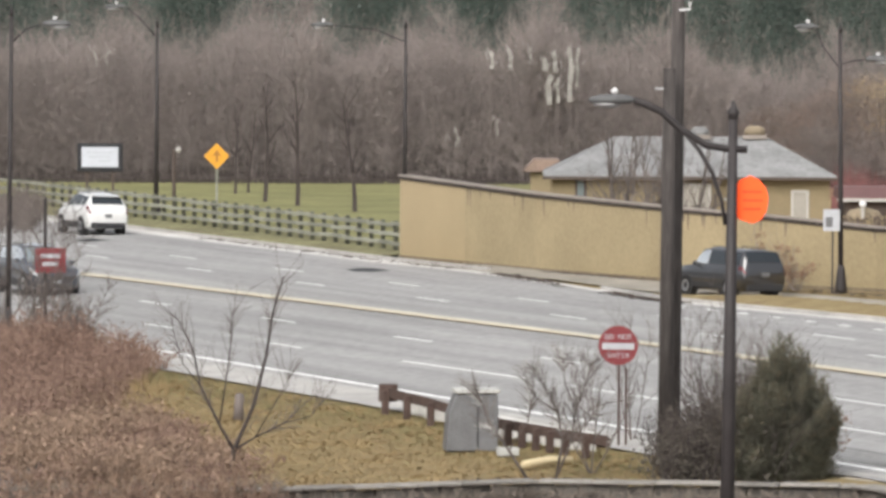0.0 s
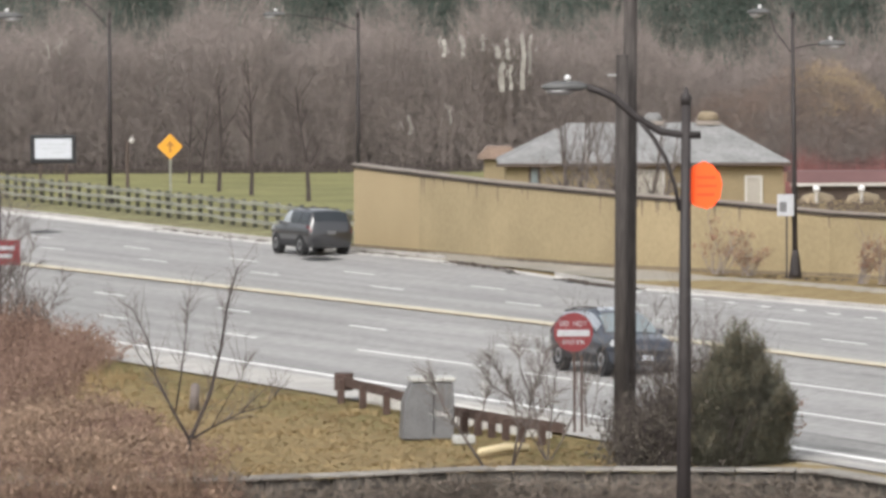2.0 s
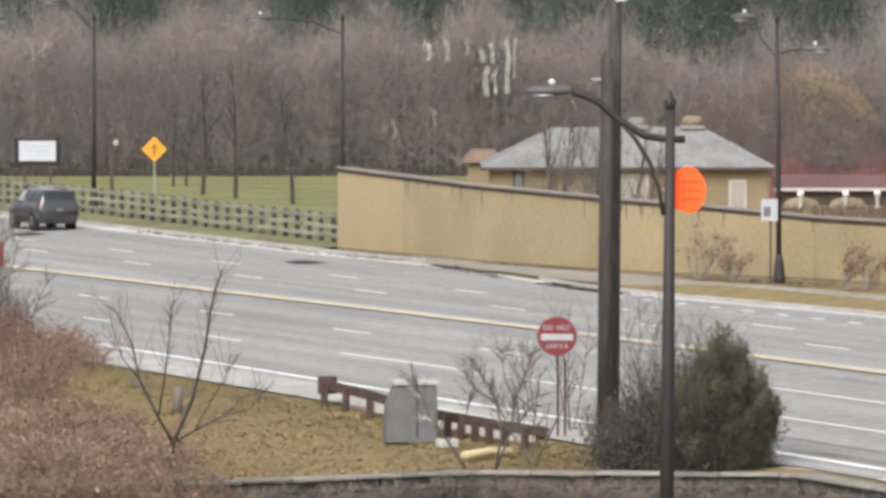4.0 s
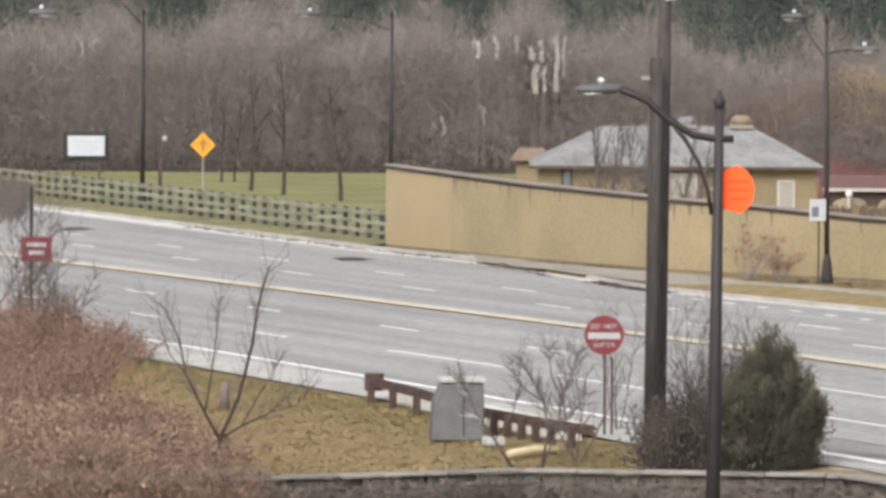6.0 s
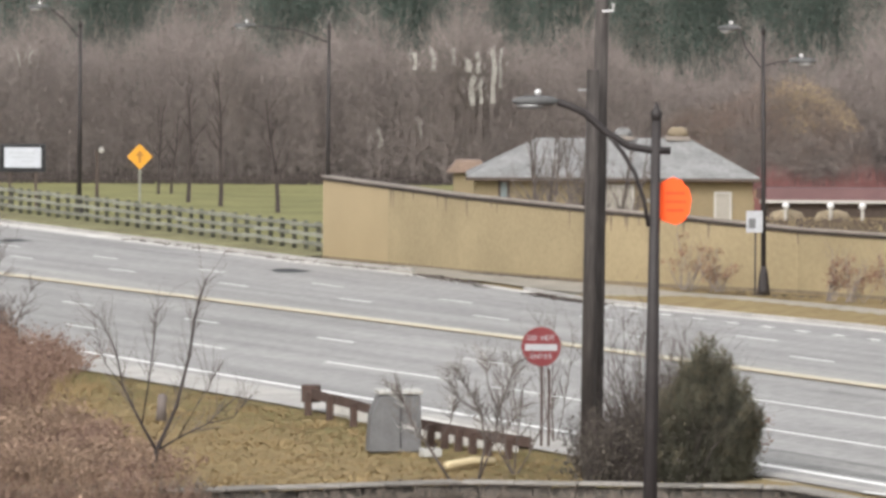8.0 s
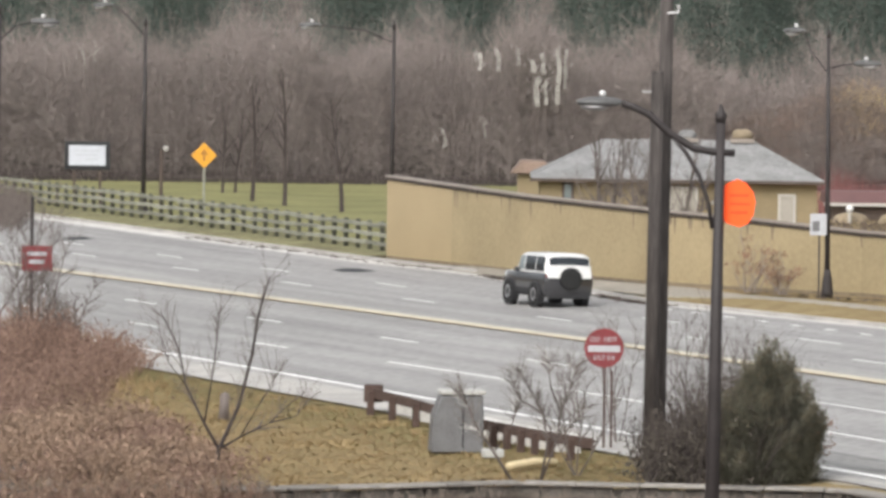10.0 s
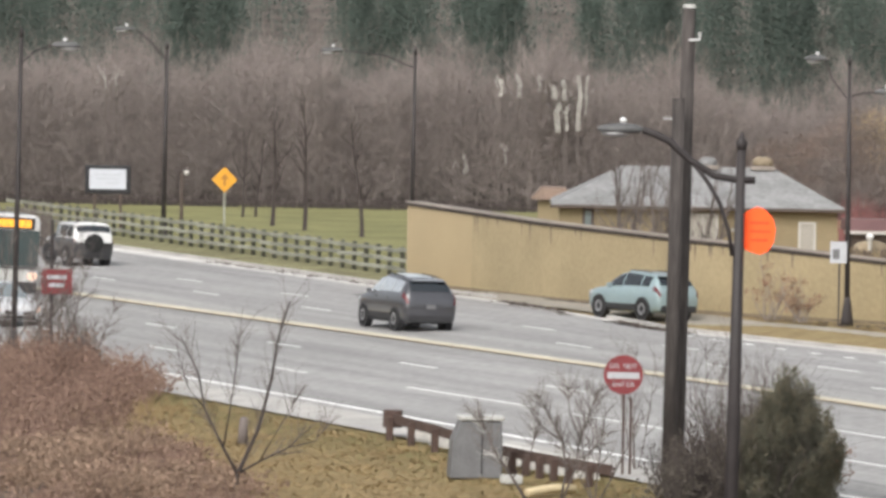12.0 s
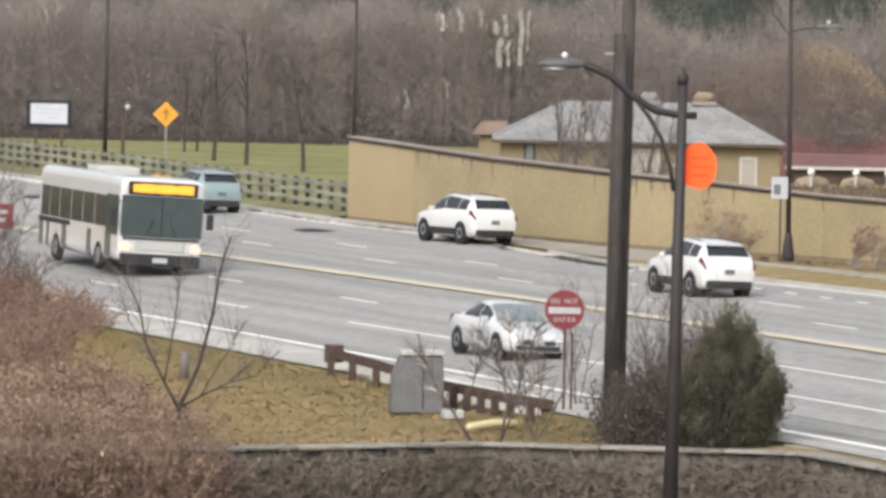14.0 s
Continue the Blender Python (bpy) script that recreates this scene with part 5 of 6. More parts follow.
def build_colour_tree():
    for x, y, h, wide, seed, share, label in ((14.6, 345.8, 4.5, 3.6, 3, 0.0, "broad bare tree with a dull russet crown"), (18.6, 344.8, 6.0, 4.9, 5, 0.75, "broad tree with ochre leaves at its top")):
        tree = empty("autumn_tree", pose(x, y, ground_z(x, y)), label, "tree")
        t, low, lf, g = Sticks(seed), Sticks(seed + 3), Sticks(seed + 1), Sticks(seed + 2)
        r = t.r
        for k in range(9):
            t.branch(Vector((0, 0, 0)), Vector((r.uniform(-0.9, 0.9), r.uniform(-0.5, 0.5), 1)).normalized(), h * 0.62, 0.05, 2, 6, low, 0.7, 0.15)
        for k in range(36000):
            an, u = r.random() * math.tau, r.random() ** 0.5
            top = h * (0.12 + 0.86 * math.sqrt(max(0, 1 - u * u))) * (1 + 0.09 * noise.noise(Vector((3 * u * math.cos(an), 3 * u * math.sin(an), seed))))
            z = top * r.random() ** 0.45
            c = Vector((wide * u * math.cos(an), 2.5 * u * math.sin(an), z + r.gauss(0, 0.1)))
            f = z / h
            patch = noise.noise(Vector((c.x * 0.7, c.z * 0.9, seed + 4)))
            if share and top - z < 0.55 + patch and f > 0.5 and c.x > r.gauss(-0.6, 0.7) + patch and r.random() < 0.8:
                g.leaf(c, r.uniform(0.025, 0.06))
            elif f > 0.3 + 0.3 * patch + r.gauss(0, 0.15):
                lf.leaf(c, r.uniform(0.025, 0.055))
            else:
                low.stick(c, c + Vector((r.gauss(0, 0.2), r.gauss(0, 0.2), r.uniform(0.05, 0.4))), 0.015, 0)
        t.out("trunk", M["woodbark"], tree)
        low.out("lower_crown", M["twig"], tree)
        lf.out("crown", M["russet"], tree)
        if g.v:
            tagged(g.out("top_leaves", M["gold"], tree), "ochre leaves")


def build_trees():
    for k, (x, y, h) in enumerate(((-11.75, 312.6, 7.5), (-10.0, 307, 8.5), (-7.1, 299, 7.0), (-13.7, 325, 6.0), (-13.1, 326, 5.5))):
        bare_tree("meadow_tree", (x, y, 0.3), h * 0.78, 40 + k, "young bare tree in the meadow", rad=0.13 if k < 3 else 0.09, bark="bark_dark", clear=0.4, kids=3, group="meadow trees")
    for k, (x, y) in enumerate(((4.1, 239), (5.6, 237.0), (6.6, 236.2))):
        bare_tree("bare_tree", (x, y, 0.25), 5.3 - 0.2 * k, 60 + k, "bare grey tree between a wall and a house", stems=4, rad=0.11, clear=0.35, kids=4, spread=0.7, group="trees by the house")


def build_sapling():
    tree = empty("bare_sapling", pose(-6.5, 151.5, -0.9), "bare multi-stemmed sapling above the terrace wall", "tree")
    t, w = Sticks(70), Sticks(71)
    r = t.r
    for pts, rad in (([(0, 0, 0), (0.1, 0, 0.7), (0.55, 0, 1.7), (0.85, 0, 2.9), (1.0, 0, 3.9), (1.25, 0, 4.75)], 0.09), ([(0.1, 0, 0.7), (-0.25, 0.1, 1.3), (-0.7, 0.1, 2.2), (-0.85, 0.1, 3.0), (-1.3, 0.1, 3.9)], 0.06), ([(-0.25, 0.1, 1.3), (-0.1, 0, 2.2), (0.05, 0, 3.4), (0.05, 0, 3.9)], 0.035), ([(0.1, 0, 0.7), (0.6, -0.1, 1.0), (1.3, -0.1, 1.35), (1.7, 0, 1.75)], 0.045), ([(1.3, -0.1, 1.35), (1.9, 0, 1.5), (2.3, 0, 2.0)], 0.025), ([(0.6, -0.1, 1.0), (1.0, -0.3, 1.7), (1.5, -0.3, 2.6)], 0.025), ([(-0.7, 0.1, 2.2), (-1.1, 0.1, 2.7), (-1.3, 0, 3.4)], 0.025)):
        pts = [Vector(p) for p in pts]
        n = len(pts) - 1
        bm = bmesh.new()
        tube(bm, pts, [rad * 0.66 * (1 - 0.72 * k / n) for k in range(n + 1)], 7)
        part("stem", bm, M["bark_dark"], tree, smooth=True)
        for k, (a, b) in enumerate(zip(pts, pts[1:])):
            if k:
                for j in range(9):
                    w.branch(a.lerp(b, r.random()), t.away((b - a).normalized(), 0.8, 0.3), r.uniform(0.3, 1.0), 0.011, 1, 4)
    w.out("crown", M["bark"], tree)["kind"] = "stuff"
    shrub = empty("leaning_shrub", pose(0.48, 151.7, -0.9), "gnarled grey bare shrub leaning over the terrace wall", "shrub")
    w, pale = Sticks(74), Sticks(75)
    r = w.r
    for pts, rad in (([(0, 0, 0), (-0.45, 0, 0.7), (-0.9, 0, 1.35), (-1.15, 0, 1.95), (-1.3, 0, 2.3)], 0.055), ([(0.65, 0.2, 0), (0.8, 0.2, 0.9), (0.7, 0.2, 1.6), (0.35, 0.2, 2.2), (0.1, 0.2, 2.7)], 0.05), ([(0.65, 0.2, 0), (1.0, 0.3, 0.9), (1.1, 0.3, 1.6), (1.35, 0.3, 2.3), (1.5, 0.3, 2.8)], 0.045), ([(0.8, 0.2, 0.9), (1.3, 0, 1.3), (1.7, 0, 1.8)], 0.03), ([(0.7, 0.2, 1.6), (0.2, 0.3, 1.9), (-0.1, 0.3, 2.5)], 0.035), ([(1.1, 0.3, 1.6), (0.85, 0.3, 2.3), (0.8, 0.3, 2.9)], 0.03), ([(-0.45, 0, 0.7), (0.0, 0.2, 1.4), (0.05, 0.2, 1.9)], 0.03)):
        pts = [Vector(p) for p in pts]
        n = len(pts) - 1
        bm = bmesh.new()
        tube(bm, pts, [rad * 0.75 * (1 - 0.6 * k / n) for k in range(n + 1)], 6)
        part("stem", bm, M["bark"], shrub, smooth=True)
        for k, (a, b) in enumerate(zip(pts, pts[1:])):
            if k:
                for j in range(12):
                    w.branch(a.lerp(b, r.random()), w.away((b - a).normalized(), 1.2, 0.2), r.uniform(0.25, 0.75), 0.013, 1, 5, None, 1.2)
                for j in range(5):
                    pale.branch(a.lerp(b, r.uniform(0.3, 1)), w.away((b - a).normalized(), 1.3, 0.2), r.uniform(0.2, 0.5), 0.02, 1, 3, None, 1.3)
    w.out("crown", M["bark"], shrub)["kind"] = "stuff"
    tagged(pale.out("lichened_crown", M["lichen"], shrub), "pale lichen-covered twigs")["kind"] = "stuff"
    for k, (x, y, h, st, sp, rad) in enumerate(((2.0, 154.4, 2.4, 4, 0.8, 0.028), (3.1, 162.4, 3.1, 4, 0.4, 0.018), (4.7, 160.5, 3.7, 4, 0.35, 0.02), (5.3, 155, 3.4, 4, 0.4, 0.022), (5.9, 153.5, 3.5, 3, 0.5, 0.02), (2.2, 162.6, 2.4, 3, 0.5, 0.014))):
        bare_tree("bare_shrub", (x, y, ground_z(x, y)), h, 80 + k, "bare twiggy grey shrub above the terrace wall", stems=st, rad=rad, bark="bark", clear=0.3, kids=3, spread=0.9, group="bare shrubs", splay=sp)
    for k, (x, y, h) in enumerate(((-14.5, 202.0, 4.0), (-13.4, 202.4, 2.6), (-15.5, 204, 5.0), (-16.6, 205, 5.3), (-12.9, 201.5, 1.9))):
        bare_tree("roadside_shrub", (x, y, ground_z(x, y)), h, 95 + k, "bare grey shrub round a red sign", stems=4, rad=0.035, bark="bark", clear=0.2, kids=4, spread=1.2, splay=1.0, group="roadside shrubs")


def build_juniper():
    bush = empty("juniper_bush", pose(6.4, 150.9, -0.8), "dense dark olive juniper bush beside a lamp post", "bush")
    t, lf, tips = Sticks(110), Sticks(111), Sticks(112)
    r = t.r
    for k in range(260):                        # plumes, each a tapering spray of fine foliage
        x = r.uniform(-1.3, 1.3)
        y = r.uniform(-1, 1) * 1.1 * math.sqrt(max(0.05, 1 - (x / 1.4) ** 2))
        roof = lerp(x, (-1.3, -1.0, -0.62, -0.3, 0.05, 0.45, 0.85, 1.1, 1.3), (1.5, 2.15, 2.55, 3.25, 3.3, 3.05, 2.55, 1.95, 1.2)) * (1 - 0.22 * abs(y))
        top = Vector((x * 1.06 + r.gauss(0, 0.07), y, roof * (r.uniform(0.86, 1.07) if k % 3 == 0 else r.uniform(0.25, 0.93))))
        if top.z < 1.4 and x > 0:               # drawn in towards the ground
            top.x *= lerp(top.z, (0.2, 1.4), (0.66, 0.95))
        base = Vector((x * 0.5, y * 0.5, max(0, top.z - r.uniform(0.8, 1.3))))
        t.stick(Vector((0.1 * x, 0.1 * y, 0)), base, 0.03, 0.018)
        t.stick(base, top, 0.018, 0)
        fat = r.uniform(0.13, 0.24)
        for j in range(370):
            s = r.random() ** 0.8
            c = base.lerp(top, s)
            g = fat * (1 - s) ** 0.6 + 0.015
            q = c + Vector((r.gauss(0, g), r.gauss(0, g), r.gauss(0, 0.06)))
            to = tips if s > 0.72 and r.random() < 0.4 else lf
            if j % 5 < 3:
                d = (q - c) * 1.2 + (top - base) * 0.12 + Vector((r.gauss(0, 0.03), r.gauss(0, 0.03), r.gauss(0, 0.03)))
                to.stick(q, q + d.normalized() * r.uniform(0.05, 0.14), 0.011, 0)
            else:
                to.leaf(q, r.uniform(0.015, 0.04))
    for v in lf.v:
        v.z = max(v.z, 0.02)
    t.out("stem", M["bark_dark"], bush)
    lf.out("foliage", M["juniper"], bush)
    tagged(tips.out("outer_foliage", M["juniper_tip"], bush), "paler olive spray tips")
    dry = empty("russet_sprig", pose(7.68, 150.9, -0.8), "small dead-leaved russet sprig beside a juniper", "shrub")
    w, lf = Sticks(116), Sticks(117)
    for k in range(9):
        w.branch(Vector((-0.4, 0, 0.2)), Vector((w.r.uniform(0.0, 0.7), w.r.uniform(-0.3, 0.3), 1)).normalized(), w.r.uniform(0.6, 1.3), 0.014, 1, 3)
    for k in range(110):
        lf.leaf(Vector((w.r.gauss(0.02, 0.13), w.r.gauss(0, 0.15), w.r.choice((0.9, 1.35)) + w.r.gauss(0, 0.13))), w.r.uniform(0.03, 0.07))
    w.out("stem", M["bark_dark"], dry)
    lf.out("leaves", M["deadleaf"], dry)
    thicket = tagged(new("thicket"), "brown leafless thicket at the foot of the utility poles", "thicket", kind="stuff")
    w, lf = Sticks(120), Sticks(121)
    r = w.r
    for k in range(420):
        x, y = r.uniform(3.6, 6.5), r.uniform(150.3, 154.5)
        h = r.uniform(0.8, 2.4) * lerp(x, (3.6, 4.3, 5.2, 6.5), (0.6, 0.8, 1.2, 1.2))
        w.branch(Vector((x, y, -0.85)), Vector((r.uniform(-0.5, 0.5), r.uniform(-0.5, 0.5), 1)).normalized(), h, 0.016, 1, 6)
        for j in range(34):
            lf.leaf(Vector((x + r.gauss(0, 0.3), y + r.gauss(0, 0.3), -0.85 + h * r.random())), r.uniform(0.03, 0.065))
    w.out("stems", M["bark_dark"], thicket)
    lf.out("dead_leaves", M["umber"], thicket)


def build_brush():
    red, weed = Sticks(130), Sticks(131)
    r = red.r
    count = 0
    while count < 2600:
        y = r.uniform(149.5, 205)
        x = r.uniform(-22, -4)
        a, p = ap(x, y)
        lim = bank_edge(y) + r.gauss(0, 0.35)
        if x > lim or p > -15.0 or x < -0.078 * y - 1.5:
            continue
        if noise.noise(Vector((x * 0.45, y * 0.16, 9))) < -0.22 and y < 185:
            continue
        count += 1
        upper = y > 176 + r.gauss(0, 4)
        s = red if (upper or r.random() < 0.5 + 1.6 * noise.noise(Vector((x * 0.5, y * 0.12, 3))) - 0.3) else weed
        h = r.uniform(0.4, 1.0) * (1.2 if upper else 0.75) * (1 + 0.9 * noise.noise(Vector((x * 0.6, y * 0.2, 5))))
        base = Vector((x, y, ground_z(x, y) - 0.05))
        for c in range(3):
            d = Vector((r.uniform(-0.6, 0.6), r.uniform(-0.6, 0.6), 1)).normalized()
            q = base.copy()
            ln = h / 3
            for k in range(3):
                nq = q + d * ln
                s.stick(q, nq, 0.014 - 0.003 * k, 0.011 - 0.003 * k)
                for j in range(3):
                    s.stick(nq, nq + s.away(d, 1.0, 0) * r.uniform(0.15, 0.4), 0.009, 0)
                d = (d + Vector((r.uniform(-0.3, 0.3), r.uniform(-0.3, 0.3), -0.3))).normalized()
                q = nq
            for j in range(5 if upper else 8):
                s.leaf(q + Vector((r.gauss(0, 0.2), r.gauss(0, 0.2), r.gauss(-0.05, 0.15))), r.uniform(0.03, 0.07) if upper else r.uniform(0.03, 0.08))
    ivy = Sticks(135)
    r = ivy.r
    for k in range(5200):
        x = r.uniform(-13, 11.5)
        y = wall_line(x) - r.uniform(0.1, 0.5)
        q = Vector((x, y, r.uniform(-2.6, -1.0 if x > -5 else -0.6)))
        for j in range(4):
            ivy.stick(q, q + Vector((r.gauss(0, 0.2), r.gauss(0, 0.1), r.gauss(0.05, 0.2))), 0.012, 0)
        ivy.leaf(q, r.uniform(0.03, 0.09))
    for k in range(3400):                       # the wall's end is overgrown
        x = -5.9 - abs(r.gauss(0, 4.5))
        y = wall_line(x) - r.uniform(0.15, 1.2)
        q = Vector((x, y, -2.7))
        h = r.uniform(1.0, 2.4)
        s = red if r.random() < 0.35 else weed
        d = Vector((r.gauss(0, 0.45), r.gauss(0, 0.2), 1)).normalized()
        s.stick(q, q + d * h, 0.014, 0.006)
        for j in range(9):
            c = q + d * h * r.uniform(0.35, 1)
            s.stick(c, c + s.away(d, 1.6, -0.1) * r.uniform(0.15, 0.45), 0.01, 0)
            s.leaf(c + Vector((r.gauss(0, 0.15), r.gauss(0, 0.1), r.gauss(0, 0.1))), r.uniform(0.03, 0.08))
    tagged(red.out("cane_brush", M["redtwig"]), "reddish-brown dead canes on the bank", "brush", kind="stuff")
    tagged(weed.out("weed_brush", M["weed"]), "tan dead weeds on the bank", "brush", kind="stuff")
    litter = Sticks(139)
    for k in range(900):
        x = r.choice((-5.0, -4.2, -1.7, -1.2, -0.9, 2.0)) + r.gauss(0, 0.35)
        y = wall_line(x) + r.uniform(0.5, 1.3)
        litter.leaf(Vector((x, y, ground_z(x, y) + abs(r.gauss(0, 0.07)))), r.uniform(0.04, 0.09))
    tagged(litter.out("leaf_drift", M["brown"]), "dark dead leaves drifted behind the ledge", "leaves", kind="stuff")
    tagged(ivy.out("wall_creepers", M["creeper"]), "brown leafless creepers over the stone wall", "creepers", kind="stuff")
    blades = Sticks(136)
    r = blades.r
    n = 0
    while n < 26000:
        y, x = r.uniform(149, 190), r.uniform(-11, 7.5)
        a, p = ap(x, y)
        if p > -15.8 or y < wall_line(x) + 0.5:
            continue
        n += 1
        z = ground_z(x, y)
        lush = noise.noise(Vector((x * 0.9, y * 0.35, 21)))
        h = r.uniform(0.01, 0.05) + max(0, lush) * r.uniform(0.03, 0.2)
        b = len(blades.v)
        an = r.random() * math.tau
        w = r.uniform(0.02, 0.045)
        blades.v += [Vector((x - w * math.cos(an), y - w * math.sin(an), z)), Vector((x + w * math.cos(an), y + w * math.sin(an), z)), Vector((x + r.gauss(0, 0.13), y + r.gauss(0, 0.13), z + h))]
        blades.f.append((b, b + 1, b + 2))
    moss = Sticks(137)
    r = moss.r
    n = 0
    while n < 14000:
        a, p = r.uniform(-62, 10), -15.7 - abs(r.gauss(0, 2.0))
        q = road(a, p)
        if q.x < bank_edge(q.y) or q.y < wall_line(q.x) + 0.5:
            n += 1
            continue
        n += 1
        z = ground_z(q.x, q.y)
        b, an = len(moss.v), r.random() * math.tau
        c, e = 0.06 * math.cos(an), 0.06 * math.sin(an)
        moss.v += [Vector((q.x - c, q.y - e, z + 0.004)), Vector((q.x + c, q.y + e, z + 0.004)), Vector((q.x + r.gauss(0, 0.2), q.y + r.gauss(0, 0.2), z + r.uniform(0.01, 0.03)))]
        moss.f.append((b, b + 1, b + 2))
    tagged(moss.out("olive_grass", M["moss"]), "olive winter grass along the road's edge", "grass", kind="stuff")
    straw = Sticks(138)
    r = straw.r
    for cx, cy, n, wide in ((-13.9, 203.5, 500, 0.55), (-11.3, 184.5, 500, 0.9), (-12.6, 180.5, 350, 0.6), (-15.2, 180.0, 300, 0.4), (-9.6, 171, 300, 0.6), (-9.3, 163.5, 200, 0.4)):
        for k in range(n):
            x, y = cx + r.gauss(0, wide), cy + r.gauss(0, wide * 2.4)
            q = Vector((x, y, ground_z(x, y) - 0.03))
            straw.stick(q, q + Vector((r.gauss(0, 0.16), r.gauss(0, 0.16), r.uniform(0.2, 0.5))), 0.02, 0)
    tagged(straw.out("straw_tufts", M["blade"]), "pale straw tufts among the dead brush", "grass", kind="stuff")
    hedge = Sticks(160)
    r = hedge.r
    for k in range(620):
        y = r.uniform(276, 304)
        x = -0.0705 * y - 0.6 - abs(r.gauss(0, 1.6))
        q = Vector((x, y, 0.1))
        d = Vector((r.gauss(0, 0.5), r.gauss(0, 0.3), 1)).normalized()
        h = r.uniform(0.4, 1.5)
        hedge.stick(q, q + d * h, 0.016, 0.008)
        for j in range(6):
            c = q + d * h * r.uniform(0.3, 1)
            hedge.stick(c, c + hedge.away(d, 1.2, 0) * r.uniform(0.2, 0.6), 0.012, 0)
    tagged(hedge.out("fence_brush", M["bark"]), "grey-brown leafless brush over the far end of the fence", "brush", kind="stuff")
    # the sapling's thick trunk base, added as a separate stump behind it
    stump = empty("stump", pose(-7.2, 173.2, -0.95), "short thick grey trunk base behind the bare sapling", "post")
    bm = bmesh.new()
    tube(bm, [(0, 0, 0), (0.02, 0, 0.4), (0.03, 0, 0.68), (0.03, 0, 0.74)], [0.15, 0.13, 0.12, 0.05], 9)
    part("stake", bm, M["woodbark"], stump, smooth=True)
    tagged(blades.out("grass_blades", M["blade"]), "short dormant tan grass on the bank", "grass", kind="stuff")
    for k, (x, y, h, w) in enumerate(((8.85, 224.3, 2.05, 0.5), (9.75, 222.9, 1.25, 0.6), (13.3, 216.8, 1.75, 0.4), (14.1, 216.0, 1.5, 0.7), (15.2, 215.0, 1.6, 0.6))):
        bush = empty("dead_bush", pose(x, y, 0.3), "sparse brown bush with clusters of dead leaves by the tan wall", "bush", "bushes by the wall")
        t, lf = Sticks(140 + k), Sticks(150 + k)
        r = t.r
        for j in range(11):
            d = Vector((r.uniform(-0.8, 0.8), r.uniform(-0.3, 0.3), 1)).normalized()
            q = Vector((r.uniform(-w, w) * 0.5, 0, 0))
            ln = h * r.uniform(0.55, 1.05)
            t.branch(q, d, ln, 0.02, 1, 5, None, 1.0)
            for i in range(3):                  # leaves hang in clusters along the stems
                c = q + d * ln * r.uniform(0.45, 1.05) + Vector((r.gauss(0, 0.12), r.gauss(0, 0.1), 0))
                for m in range(13):
                    lf.leaf(c + Vector((r.gauss(0, 0.09), r.gauss(0, 0.08), r.gauss(0, 0.07))), r.uniform(0.03, 0.075))
        t.out("stem", M["twig"], bush)
        lf.out("leaves", M["deadleaf"], bush)


# ---- vehicles: +X forward, wheels on z = 0 ----
def wheel(car, x, y, r):
    hub = empty("wheel", Matrix.Translation((x, y, r)), "", "")
    hub.parent = car
    s = 1 if y > 0 else -1
    bm = bmesh.new()
    prof = ((r * 0.62, -0.1), (r * 0.95, -0.11), (r, -0.07), (r, 0.07), (r * 0.95, 0.11), (r * 0.62, 0.1))
    rings = [[(q * math.cos(k * math.tau / 18), w, q * math.sin(k * math.tau / 18)) for q, w in prof] for k in range(19)]
    loft(bm, rings, caps=False)
    part("tyre", bm, M["tyre"], hub, smooth=True)
    bm = bmesh.new()
    loft(bm, [[(q * math.cos(k * math.tau / 16), s * w, q * math.sin(k * math.tau / 16)) for k in range(16)] for q, w in ((r * 0.6, 0.05), (r * 0.57, 0.112), (r * 0.2, 0.09))])
    part("rim", bm, M["rim"], hub)
    return hub


def ring(x, hw, z0, z1, n=14, e=0.32):
    """A rounded cross-section of the body at x."""
    out = []
    for k in range(n):
        c, s = math.cos(k * math.tau / n), math.sin(k * math.tau / n)
        out.append((x, hw * math.copysign(abs(c) ** e, c), (z0 + z1) / 2 + (z1 - z0) / 2 * math.copysign(abs(s) ** e, s)))
    return out


